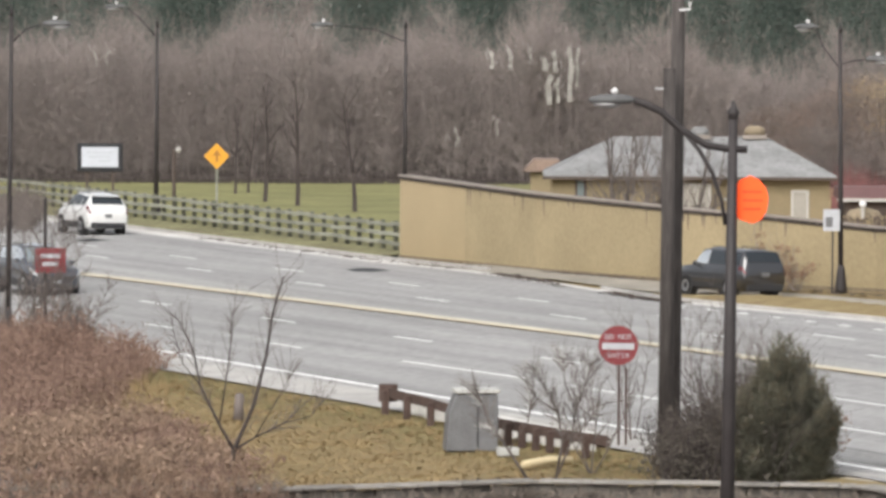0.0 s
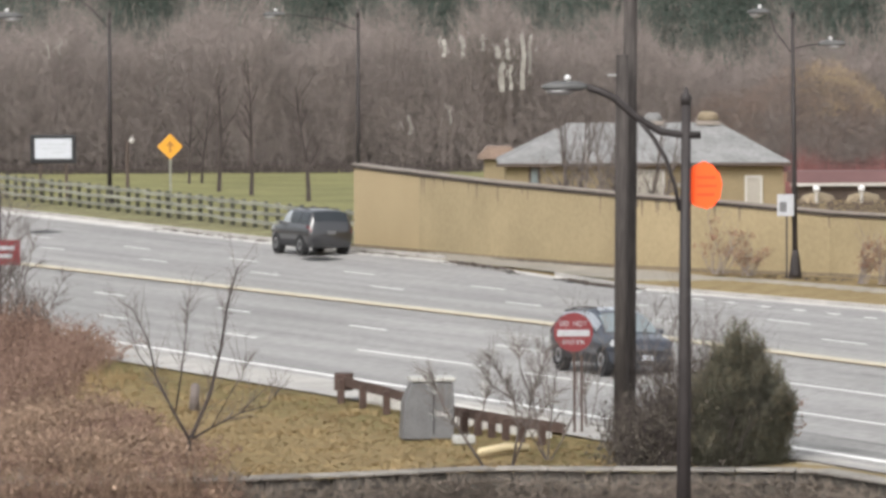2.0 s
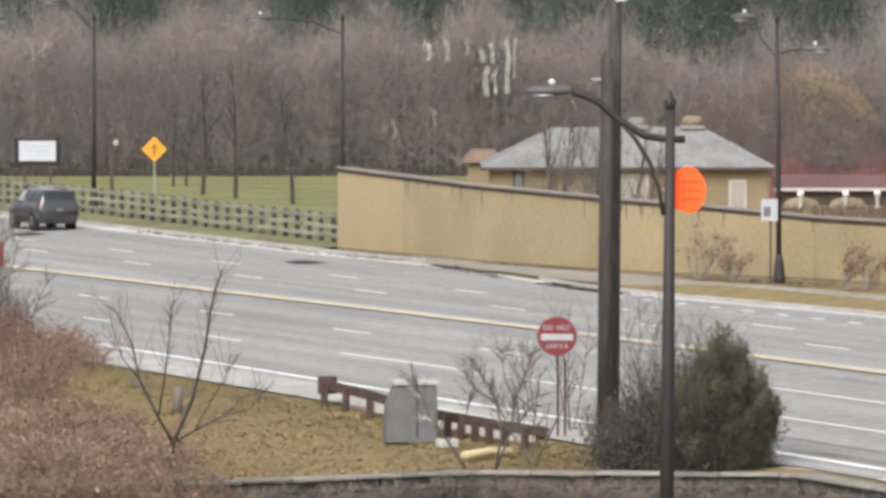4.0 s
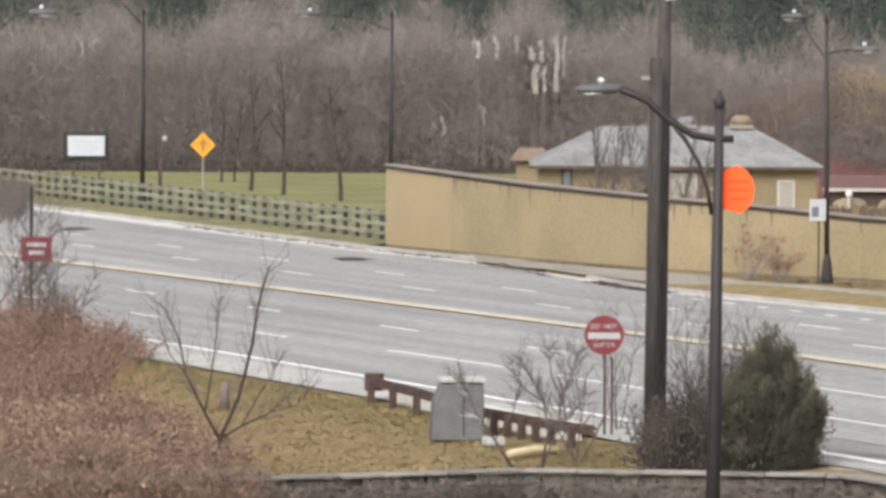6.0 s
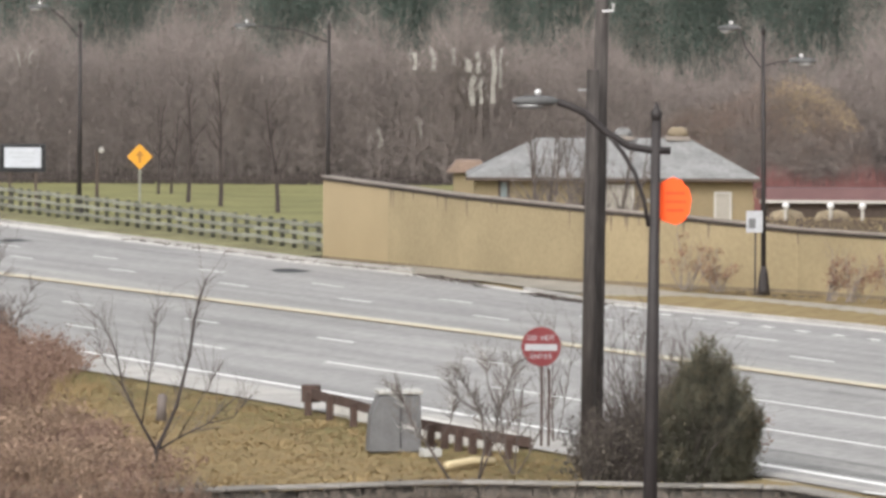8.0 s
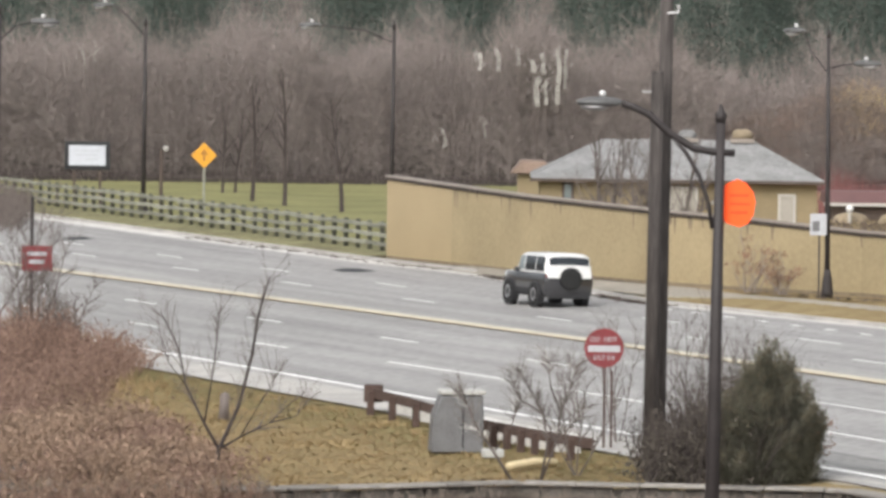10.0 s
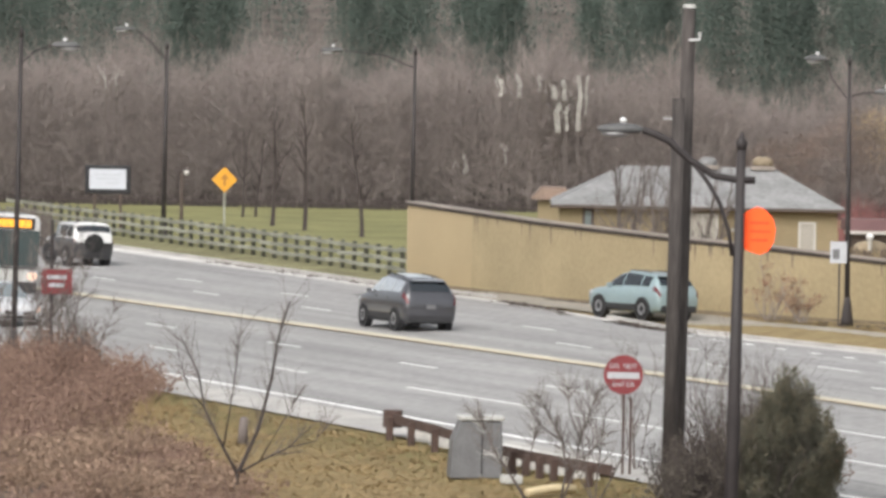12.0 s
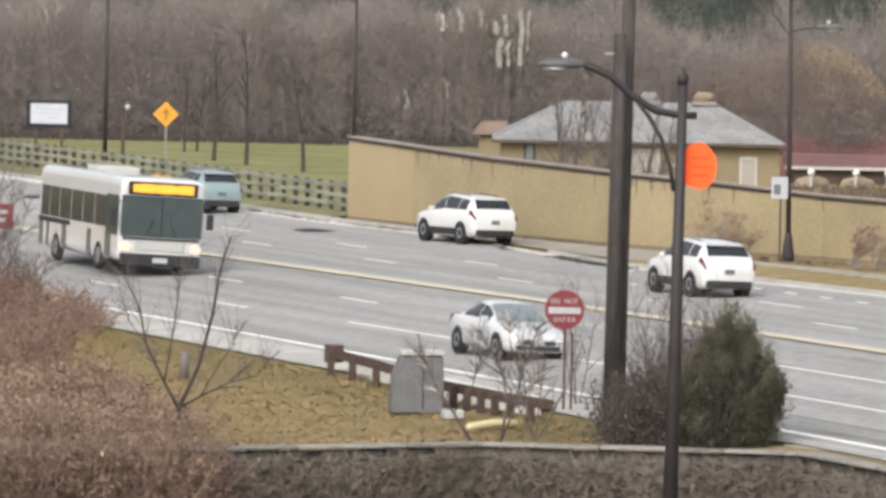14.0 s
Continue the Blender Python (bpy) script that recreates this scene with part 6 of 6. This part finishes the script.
def stations(kind, L, W, H):
    """Cross-sections of a body from nose to tail: x, sill, belt, top, half width, half width of the top."""
    k = H / 1.68
    if kind == "sedan":
        k = H / 1.46
        rows = ((L, 0.36, 0.5, 0.56, 0.66, 0.45), (L - 0.06, 0.26, 0.62, 0.68, 0.8, 0.58), (L - 0.25, 0.2, 0.72, 0.78, 0.92, 0.7), (L - 0.7, 0.18, 0.79, 0.86, 0.98, 0.77), (L - 1.25, 0.18, 0.86, 0.92, 1, 0.8), (L - 1.7, 0.18, 0.89, 1.18, 1, 0.74), (L - 2.1, 0.18, 0.9, 1.38, 1, 0.66), (L - 2.5, 0.18, 0.91, 1.45, 1, 0.64), (-0.35, 0.18, 0.92, 1.46, 1, 0.64), (-L + 1.6, 0.18, 0.93, 1.39, 1, 0.64), (-L + 1.15, 0.19, 0.95, 1.2, 0.99, 0.68), (-L + 0.7, 0.2, 0.96, 1.02, 0.97, 0.74), (-L + 0.2, 0.24, 0.95, 1.01, 0.93, 0.74), (-L + 0.05, 0.3, 0.84, 0.9, 0.88, 0.7), (-L, 0.4, 0.64, 0.7, 0.8, 0.6))
    elif kind == "jeep":
        rows = ((L, 0.46, 0.86, 0.9, 0.62, 0.55), (L - 0.05, 0.4, 0.95, 1.0, 0.7, 0.62), (L - 0.25, 0.34, 0.98, 1.03, 0.86, 0.66), (L - 1.3, 0.3, 1.01, 1.06, 0.95, 0.74), (L - 1.45, 0.3, 1.02, 1.35, 0.95, 0.8), (L - 1.62, 0.3, 1.02, 1.61, 0.95, 0.8), (L - 1.85, 0.3, 1.02, 1.66, 0.95, 0.8), (-L + 0.45, 0.3, 1.03, 1.68, 0.95, 0.8), (-L + 0.2, 0.3, 1.03, 1.64, 0.95, 0.8), (-L + 0.08, 0.34, 1.02, 1.3, 0.94, 0.8), (-L + 0.03, 0.4, 1.0, 1.06, 0.92, 0.78), (-L, 0.46, 0.9, 0.96, 0.88, 0.74))
    elif kind == "box":
        rows = ((L, 0.44, 0.74, 0.8, 0.68, 0.55), (L - 0.06, 0.34, 0.86, 0.92, 0.82, 0.62), (L - 0.25, 0.26, 0.95, 1.0, 0.94, 0.74), (L - 1.1, 0.24, 1.01, 1.07, 1, 0.8), (L - 1.4, 0.24, 1.03, 1.34, 1, 0.78), (L - 1.68, 0.24, 1.04, 1.6, 1, 0.76), (L - 2.0, 0.24, 1.04, 1.66, 1, 0.75), (0.0, 0.24, 1.05, 1.68, 1, 0.75), (-L + 0.5, 0.25, 1.05, 1.62, 0.99, 0.75), (-L + 0.26, 0.26, 1.05, 1.58, 0.98, 0.75), (-L + 0.12, 0.3, 1.03, 1.3, 0.96, 0.76), (-L + 0.05, 0.36, 0.98, 1.04, 0.93, 0.76), (-L, 0.44, 0.8, 0.86, 0.88, 0.7))
    else:
        rows = ((L, 0.42, 0.64, 0.7, 0.66, 0.5), (L - 0.05, 0.32, 0.76, 0.82, 0.8, 0.6), (L - 0.22, 0.25, 0.87, 0.93, 0.92, 0.72), (L - 0.6, 0.22, 0.94, 1.0, 0.98, 0.78), (L - 1.1, 0.21, 1.0, 1.06, 1, 0.8), (L - 1.5, 0.21, 1.02, 1.33, 1, 0.76), (L - 1.85, 0.21, 1.03, 1.54, 1, 0.72), (L - 2.2, 0.21, 1.04, 1.635, 1, 0.7), (-0.1, 0.21, 1.06, 1.68, 1, 0.7), (-L + 1.3, 0.21, 1.08, 1.625, 1, 0.7), (-L + 0.5, 0.22, 1.09, 1.54, 0.98, 0.69), (-L + 0.3, 0.25, 1.08, 1.38, 0.97, 0.73), (-L + 0.13, 0.28, 1.04, 1.12, 0.95, 0.77), (-L + 0.03, 0.34, 0.9, 0.96, 0.9, 0.72), (-L, 0.42, 0.72, 0.78, 0.84, 0.65))
    return [(x, zb, zs * k, zt * k, w * W, wr * W) for x, zb, zs, zt, w, wr in rows]


def skin(st, x, u):
    """The body's surface at x; u runs from the underside (0) past the belt (5) to the roof's middle (10) and down the other side (20)."""
    xs = [-s[0] for s in st]
    zb, zs, zt, w, wr = (lerp(-x, xs, [s[i] for s in st]) for i in range(1, 6))
    g = zt - zs
    pts = ((0, zb), (w * 0.84, zb), (w * 0.96, zb + 0.1), (w, (zb + zs) / 2 + 0.06), (w * 0.985, zs - 0.06), (w * 0.945, zs), ((w * 0.945 + wr) / 2 + 0.02, zs + 0.48 * g), (wr, zs + 0.86 * g), (wr * 0.86, zs + 0.945 * g), (wr * 0.45, zs + 0.99 * g), (0, zt))
    v = u if u <= 10 else 20 - u
    k = range(11)
    return Vector((x, lerp(v, k, [p[0] for p in pts]) * (1 if u <= 10 else -1), lerp(v, k, [p[1] for p in pts])))


def shell(st, us, bm):
    rings = [[bm.verts.new(skin(st, s[0], u)) for u in us] for s in st]
    for r, s in zip(rings, rings[1:]):
        for k in range(len(us) - 1):
            bm.faces.new((r[k], r[k + 1], s[k + 1], s[k]))
    for r in (rings[0], rings[-1]):
        if len(set(v.co.to_tuple(4) for v in r)) > 2:
            bm.faces.new(r)


def pane(st, x0, x1, u0, u1, bm, lift=0.014, slant=0.0, nx=4, nu=5):
    """A curved pane that lies on the body between two places along it and two round it."""
    outer, inner = [], []
    for i in range(nx + 1):
        a, b = [], []
        for j in range(nu + 1):
            u = u0 + (u1 - u0) * j / nu
            x = x0 + (x1 - x0) * i / nx + slant * j / nu
            p = skin(st, x, u)
            du = skin(st, x, min(u + 0.05, 20)) - skin(st, x, max(u - 0.05, 0))
            dx = skin(st, x + 0.02, u) - skin(st, x - 0.02, u)
            n = dx.cross(du).normalized()
            if n.dot(p - Vector((x * 0.8, 0, 0.8))) < 0:
                n = -n
            a.append(bm.verts.new(p + n * lift))
            b.append(bm.verts.new(p - n * 0.02))
        outer.append(a)
        inner.append(b)
    for i in range(nx):
        for j in range(nu):
            bm.faces.new((outer[i][j], outer[i + 1][j], outer[i + 1][j + 1], outer[i][j + 1]))
    for j in range(nu):
        bm.faces.new((outer[0][j], outer[0][j + 1], inner[0][j + 1], inner[0][j]))
        bm.faces.new((outer[nx][j], outer[nx][j + 1], inner[nx][j + 1], inner[nx][j]))
    for i in range(nx):
        bm.faces.new((outer[i][0], outer[i + 1][0], inner[i + 1][0], inner[i][0]))
        bm.faces.new((outer[i][nu], outer[i + 1][nu], inner[i + 1][nu], inner[i][nu]))


def car(label, colour, kind="suv", length=4.6, width=1.86, height=1.68, roof=None, lower=None, lit=False, side="dark_glass", front="", cladding=True):
    ob = empty("car", Matrix.Identity(4), label, "car", "traffic")
    L, W, H = length / 2, width / 2, height
    st = stations(kind, L, W, H)
    r = 0.36 if kind != "sedan" else 0.32
    if kind == "jeep":
        r = 0.39
    fx, rx = L - 0.9, -L + 0.92
    bm = bmesh.new()
    shell(st, [15, 16, 17, 18, 19, 20, 1, 2, 3, 4, 5], bm)
    part("body", bm, lower or colour, ob, smooth=True)
    bm = bmesh.new()
    shell(st, list(range(5, 16)), bm)
    part("cabin", bm, roof or colour, ob, smooth=True)
    belt = st[len(st) // 2][2]
    nose = {"sedan": (L - 1.3, L - 2.12), "jeep": (L - 1.33, L - 1.6), "box": (L - 1.14, L - 1.7)}.get(kind, (L - 1.14, L - 1.87))
    tail = {"sedan": (-L + 1.58, -L + 0.76), "jeep": (-L + 0.17, -L + 0.085), "box": (-L + 0.27, -L + 0.1)}.get(kind, (-L + 0.48, -L + 0.18))
    bm = bmesh.new()
    pane(st, *nose, 7.12, 12.88, bm, nu=8)
    part("windscreen", bm, M["glass"], ob)
    bm = bmesh.new()
    pane(st, *tail, 7.25, 12.75, bm, nu=8)
    part("rear_window", bm, M["dark_glass"], ob)
    glass = {"sedan": ((nose[0] - 0.35, -0.05), (-0.13, -L + 1.2)), "jeep": ((nose[1] - 0.02, 0.0), (-0.1, -0.95), (-1.05, -L + 0.3)), "box": ((nose[0] - 0.3, 0.05), (-0.04, -1.0), (-1.08, -L + 0.36))}.get(kind, ((nose[0] - 0.35, 0.0), (-0.08, -1.05), (-1.13, -L + 0.62)))
    for x0, x1 in glass:
        for u0, u1 in ((5.22, 6.82), (14.78, 13.18)):
            bm = bmesh.new()
            pane(st, x0, x1, u0, u1, bm)
            part("side_window", bm, M[front or side] if x0 == glass[0][0] else M[side], ob)
    for x in (fx, rx):
        for s in (1, -1):
            bm = bmesh.new()
            loft(bm, [[(x + (r + 0.06) * math.cos(k * math.tau / 20), s * y, r + (r + 0.06) * math.sin(k * math.tau / 20)) for k in range(20)] for y in (W - 0.24, W + 0.008)])
            part("wheel_arch", bm, M["plastic"], ob)
            wheel(ob, x, s * (W - 0.09), r)
    for s in (1, -1):
        u = (lambda v: v if s > 0 else 20 - v)
        bm = bmesh.new()
        quad_box(bm, (nose[0] - 0.42, s * (W + 0.04), belt + 0.07), (0.14, 0.2, 0.15))
        bevel(bm, 0.045, 2)
        part("mirror", bm, lower or colour, ob)
        bm = bmesh.new()
        pane(st, L - 0.03, L - 0.42, u(3.6), u(4.9), bm, 0.02)
        part("headlight", bm, M["headlight"] if lit else M["lamp_clear"], ob)
        bm = bmesh.new()
        pane(st, -L + 0.02, -L + (0.34 if kind != "jeep" else 0.1), u(3.9), u(5.5 if kind == "suv" else 5.1), bm, 0.02)
        part("tail_light", bm, M["lamp_red"], ob)
        bm = bmesh.new()
        pane(st, fx - r - 0.05, rx + r + 0.05, u(1.6), u(2.5), bm, 0.012)
        part("sill", bm, M["plastic"] if cladding else (lower or colour), ob)
        for x in (0.03, -1.02) if kind != "sedan" else (-0.05, -1.0):
            bm = bmesh.new()
            quad_box(bm, (x + 0.3, s * (W + 0.005), belt - 0.11), (0.16, 0.03, 0.03))
            part("door_handle", bm, M["plastic"] if roof else (lower or colour), ob)
    zf = st[1][2]
    for x, z, w, h, name in ((L - 0.035, zf - 0.16, W * 1.05, 0.15, "grille"), (L - 0.05, 0.34, W * 1.4, 0.16, "front_bumper"), (-L + 0.045, 0.4, W * 1.62, 0.24 if cladding else 0.14, "rear_bumper")):
        bm = bmesh.new()
        quad_box(bm, (x, 0, z), (0.11, w, h))
        bevel(bm, 0.04, 2)
        part(name, bm, M["plastic"], ob)
    for x in (L + 0.025, -L - 0.005):
        bm = bmesh.new()
        quad_box(bm, (x, 0, 0.48 if x > 0 else st[-1][2] + 0.02), (0.02, 0.32, 0.15))
        part("number_plate", bm, M["greytext"] if x > 0 else M["boxgrey"], ob, "dull blank plate")
    if kind == "jeep":
        bm = bmesh.new()
        loft(bm, [[(x, q * math.cos(k * math.tau / 18), 0.95 + q * math.sin(k * math.tau / 18)) for k in range(18)] for x, q in ((-L + 0.04, 0.34), (-L - 0.05, 0.38), (-L - 0.17, 0.38), (-L - 0.21, 0.3))])
        part("spare_wheel", bm, M["tyre"], ob)
    # added mirror panel that brightens a dark car's roof with reflected sky
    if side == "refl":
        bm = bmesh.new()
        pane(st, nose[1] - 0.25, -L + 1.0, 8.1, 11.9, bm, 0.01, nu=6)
        part("sunroof", bm, M["refl"], ob, "mirror panel added to put sky reflection on the roof")
    if kind == "suv":
        bm = bmesh.new()
        q = skin(st, -L + 0.55, 8)
        prism(bm, [(0.22, 0.0), (-0.22, -0.07), (-0.2, -0.1), (0.15, -0.06)], -abs(q.y), abs(q.y))
        for v in bm.verts:
            v.co += Vector((-L + 0.5, 0, q.z + 0.06))
        part("spoiler", bm, roof or colour, ob)
    if kind in ("suv", "box"):
        for u in (8.0, 12.0):
            bm = bmesh.new()
            pts = [skin(st, x, u) + Vector((0, 0, 0.045)) for x in (nose[1] - 0.35, 0.0, -L + 1.3, -L + 0.9)]
            tube(bm, pts, [0.018] * 4, 6)
            part("roof_rail", bm, M["plastic"], ob)
    return ob


def bus():
    ob = empty("bus", Matrix.Identity(4), "white city bus with an amber destination display and lit headlights", "bus", "traffic")
    L, W, H = 5.8, 1.44, 3.25
    bm = bmesh.new()
    rings = []
    for x, w, z0, z1 in ((L, W * 0.93, 0.42, H - 0.16), (L - 0.12, W, 0.36, H - 0.05), (L - 1.2, W, 0.36, H), (0, W, 0.36, H), (-L + 0.1, W, 0.4, H - 0.02), (-L, W * 0.97, 0.45, H - 0.1)):
        rings.append(ring(x, w, z0, z1, 20, 0.2))
    loft(bm, rings)
    part("body", bm, M["bus_white"], ob, smooth=False)
    bm = bmesh.new()
    quad_box(bm, (L + 0.0, 0, 1.94), (0.06, 2 * W - 0.12, 1.36))
    bevel(bm, 0.02)
    part("windscreen", bm, M["bus_glass"], ob, "large dark windscreen")
    bm = bmesh.new()
    quad_box(bm, (L - 0.01, 0, 2.86), (0.1, 2 * W - 0.5, 0.44))
    bevel(bm, 0.03)
    sign = part("display_box", bm, M["black"], ob)
    for k in range(9):
        bm = bmesh.new()
        quad_box(bm, (L + 0.045, -0.92 + 0.23 * k, 2.86), (0.012, 0.225, 0.29 if k % 3 else 0.26))
        part("lettering", bm, M["led"], sign, "glowing amber lettering")
    bm = bmesh.new()
    quad_box(bm, (L + 0.0, 0, 1.0), (0.06, 2 * W * 0.6, 0.42))
    bevel(bm, 0.02)
    part("grille", bm, M["capgrey"], ob)
    bm = bmesh.new()
    quad_box(bm, (L + 0.02, 0, 0.5), (0.14, 2 * W - 0.14, 0.4))
    bevel(bm, 0.04)
    part("bumper", bm, M["plastic"], ob, "black rubber bumper")
    bm = bmesh.new()
    quad_box(bm, (L + 0.035, 0, 1.94), (0.02, 0.05, 1.34))
    part("windscreen_divider", bm, M["plastic"], ob)
    for y in (-0.55, 0.55):
        bm = bmesh.new()
        tube(bm, [(L + 0.05, y, 1.27), (L + 0.06, y * 0.45, 1.9)], [0.018, 0.012], 6)
        part("wiper", bm, M["plastic"], ob)
    bm = bmesh.new()
    quad_box(bm, (L + 0.035, 0, 1.2), (0.05, 2 * W - 0.3, 0.07))
    part("front_trim", bm, M["plastic"], ob, "dark trim under the windscreen")
    bm = bmesh.new()
    quad_box(bm, (L + 0.1, 0, 0.5), (0.02, 0.5, 0.16))
    part("number_plate", bm, M["greytext"], ob, "dull blank plate")
    for s in (1, -1):
        bm = bmesh.new()
        loft(bm, [[(x, s * (W - 0.25) + 0.19 * math.cos(k * math.tau / 14), 0.92 + 0.16 * math.sin(k * math.tau / 14)) for k in range(14)] for x in (L - 0.05, L + 0.045)])
        part("headlight", bm, M["headlight"], ob, "lit headlight")
        bm = bmesh.new()
        tube(bm, [(L - 0.1, s * (W - 0.05), 2.4), (L + 0.12, s * (W + 0.16), 2.3), (L + 0.12, s * (W + 0.18), 2.1)], [0.025] * 3, 6)
        quad_box(bm, (L + 0.12, s * (W + 0.18), 1.85), (0.08, 0.22, 0.5))
        part("mirror", bm, M["plastic"], ob)
        for x0, x1 in ((3.94, 2.4), (2.26, 0.72), (0.58, -0.96), (-1.1, -2.64), (-2.78, -4.1), (-4.22, -5.4)):
            bm = bmesh.new()
            quad_box(bm, ((x0 + x1) / 2, s * (W + 0.002), 2.0), (x0 - x1, 0.03, 1.05))
            bevel(bm, 0.01)
            part("side_window", bm, M["bus_side_glass"], ob)
        bm = bmesh.new()
        quad_box(bm, (4.83, s * (W + 0.002), 1.93), (1.62, 0.03, 1.34))
        bevel(bm, 0.01)
        part("front_side_window", bm, M["bus_glass"], ob)
        bm = bmesh.new()
        quad_box(bm, (-3.4, s * (W + 0.007), 1.36), (4.6, 0.02, 0.16))
        part("stripe", bm, M["c_navy"], ob, "dark blue stripe")
        for x, w in ((-5.3, 0.5), (-4.3, 0.3), (-1.9, 0.55), (1.7, 0.5), (4.35, 0.75)):
            bm = bmesh.new()
            quad_box(bm, (x, s * (W + 0.004), 0.88), (w, 0.02, 0.86))
            part("side_panel", bm, M["c_navy"], ob, "dark blue panel")
        for x in (3.1, -3.0):
            wheel(ob, x, s * (W - 0.1), 0.48)
    bm = bmesh.new()
    quad_box(bm, (-1.2, 0, H + 0.05), (1.5, 1.5, 0.16))
    bevel(bm, 0.06, 2)
    part("roof_unit", bm, M["capgrey"], ob, "pale roof unit")
    return ob


# ---- build ----
build_ground()
build_road()
build_markings()
build_wall()
build_fence()
build_lamps()
build_utility_poles()
build_signs()
build_foreground()
build_house()
build_woods()
build_colour_tree()
build_trees()
build_sapling()
build_juniper()
build_brush()
build_gutter_litter()

CARS = {
    "first_white": car("white sport utility vehicle driving away", M["c_white"], "suv", 4.5, 1.88, 1.8),
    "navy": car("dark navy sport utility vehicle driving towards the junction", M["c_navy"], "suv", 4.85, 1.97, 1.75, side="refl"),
    "black": car("black boxy sport utility vehicle driving away", M["c_black"], "box", 4.4, 1.84, 1.74, front="refl"),
    # the white cabin paint stands in for sky reflected on a black roof
    "jeep": car("black off-road vehicle with sky reflection painted white on its top", M["c_black"], "jeep", 4.1, 1.84, 1.8, roof=M["c_white"], front="glass"),
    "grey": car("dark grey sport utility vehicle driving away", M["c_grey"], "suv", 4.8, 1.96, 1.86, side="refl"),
    "teal": car("pale teal sport utility vehicle on the slip lane", M["c_teal"], "suv", 4.4, 1.85, 1.7),
    "silver": car("silver sedan driving along the kerbside lane", M["c_silver"], "sedan", 4.65, 1.83, 1.51, lit=True, cladding=False),
    "bus": bus(),
    "second_white": car("white crossover on the slip lane", M["c_white"], "suv", 4.65, 1.9, 1.76),
    "third_white": car("white sport utility vehicle on the road", M["c_white"], "suv", 4.6, 1.9, 1.78),
}


def drive(passes, lane, low, high, away, swing=0.0):
    """Rows for a vehicle that passes given places (seconds, metres along the road); low and high are where it waits beyond the view."""
    ts, places = [k[0] for k in passes], [k[1] for k in passes]
    rows, t = [], 0.0
    while t <= 14.001:
        if t < ts[0]:
            a = places[0] + (t - ts[0]) * (places[1] - places[0]) / (ts[1] - ts[0])
        elif t > ts[-1]:
            a = places[-1] + (t - ts[-1]) * (places[-1] - places[-2]) / (ts[-1] - ts[-2])
        else:
            a = lerp(t, ts, places)
        a = min(max(a, low), high)
        p, q = (lane(a), lane(a + 1)) if callable(lane) else (lane, lane)
        c = road(a, p)
        head = TURN - math.degrees(math.atan2(q - p, 1)) + (0 if away else 180) + swing
        tilt = (0.048 if p < CROWN else 0.026) * (1 if p < 13 else 0)
        lean = math.degrees(math.atan(tilt)) * (-1 if away else 1)
        rows.append((t, pose(c.x, c.y, c.z + 0.015, -lean, 0, head)))
        t = round(t + 0.25, 3)
    return rows


def motions():
    walk(CARS["first_white"], drive([(0, 68.2), (0.5, 78.3)], merge, -200, 150, True))
    walk(CARS["navy"], drive([(0.5, 13.5), (1, -0.9), (1.5, -14.9), (2.5, -42.9)], -7.1, -125, 170, False))
    walk(CARS["black"], drive([(0, 9.5), (0.5, 15.7), (1, 22.3), (1.5, 29.0), (2, 36.0), (2.5, 43.6)], lambda a: merge(a) - lerp(a, (10, 22), (0.5, 0.0)), -200, 135, True))
    walk(CARS["jeep"], drive([(10.8, 29.3), (11, 34.8), (11.5, 48.1), (12, 60.6)], 4.75, -105, 165, True))
    walk(CARS["grey"], drive([(11, -16.0), (11.5, -1.9), (12, 11.5), (12.5, 24.7), (13, 37.2)], 0.6, -130, 175, True))
    walk(CARS["teal"], drive([(11, -4.6), (11.5, 6.0), (12, 14.9), (12.5, 22.4), (13, 30.9), (13.5, 39.2)], merge, -110, 180, True))
    walk(CARS["silver"], drive([(12.5, 10.3), (13, -3.0), (13.5, -16.3), (14, -29.1)], -10.06, -140, 165, False))
    walk(CARS["bus"], drive([(12, 43.0), (12.5, 35.0), (13, 27.6), (13.5, 21.0), (14, 14.6)], lambda a: lerp(a, (10, 16, 22, 34, 100), (-6.8, -6.5, -6.2, -5.6, -5.6)), -120, 150, False, -2))
    walk(CARS["second_white"], drive([(12.5, -2.4), (13, 6.9), (13.5, 14.4), (14, 22.0)], merge, -125, 190, True))
    walk(CARS["third_white"], drive([(13.5, -22.3), (14, -9.2)], 4.5, -150, 190, True))


motions()
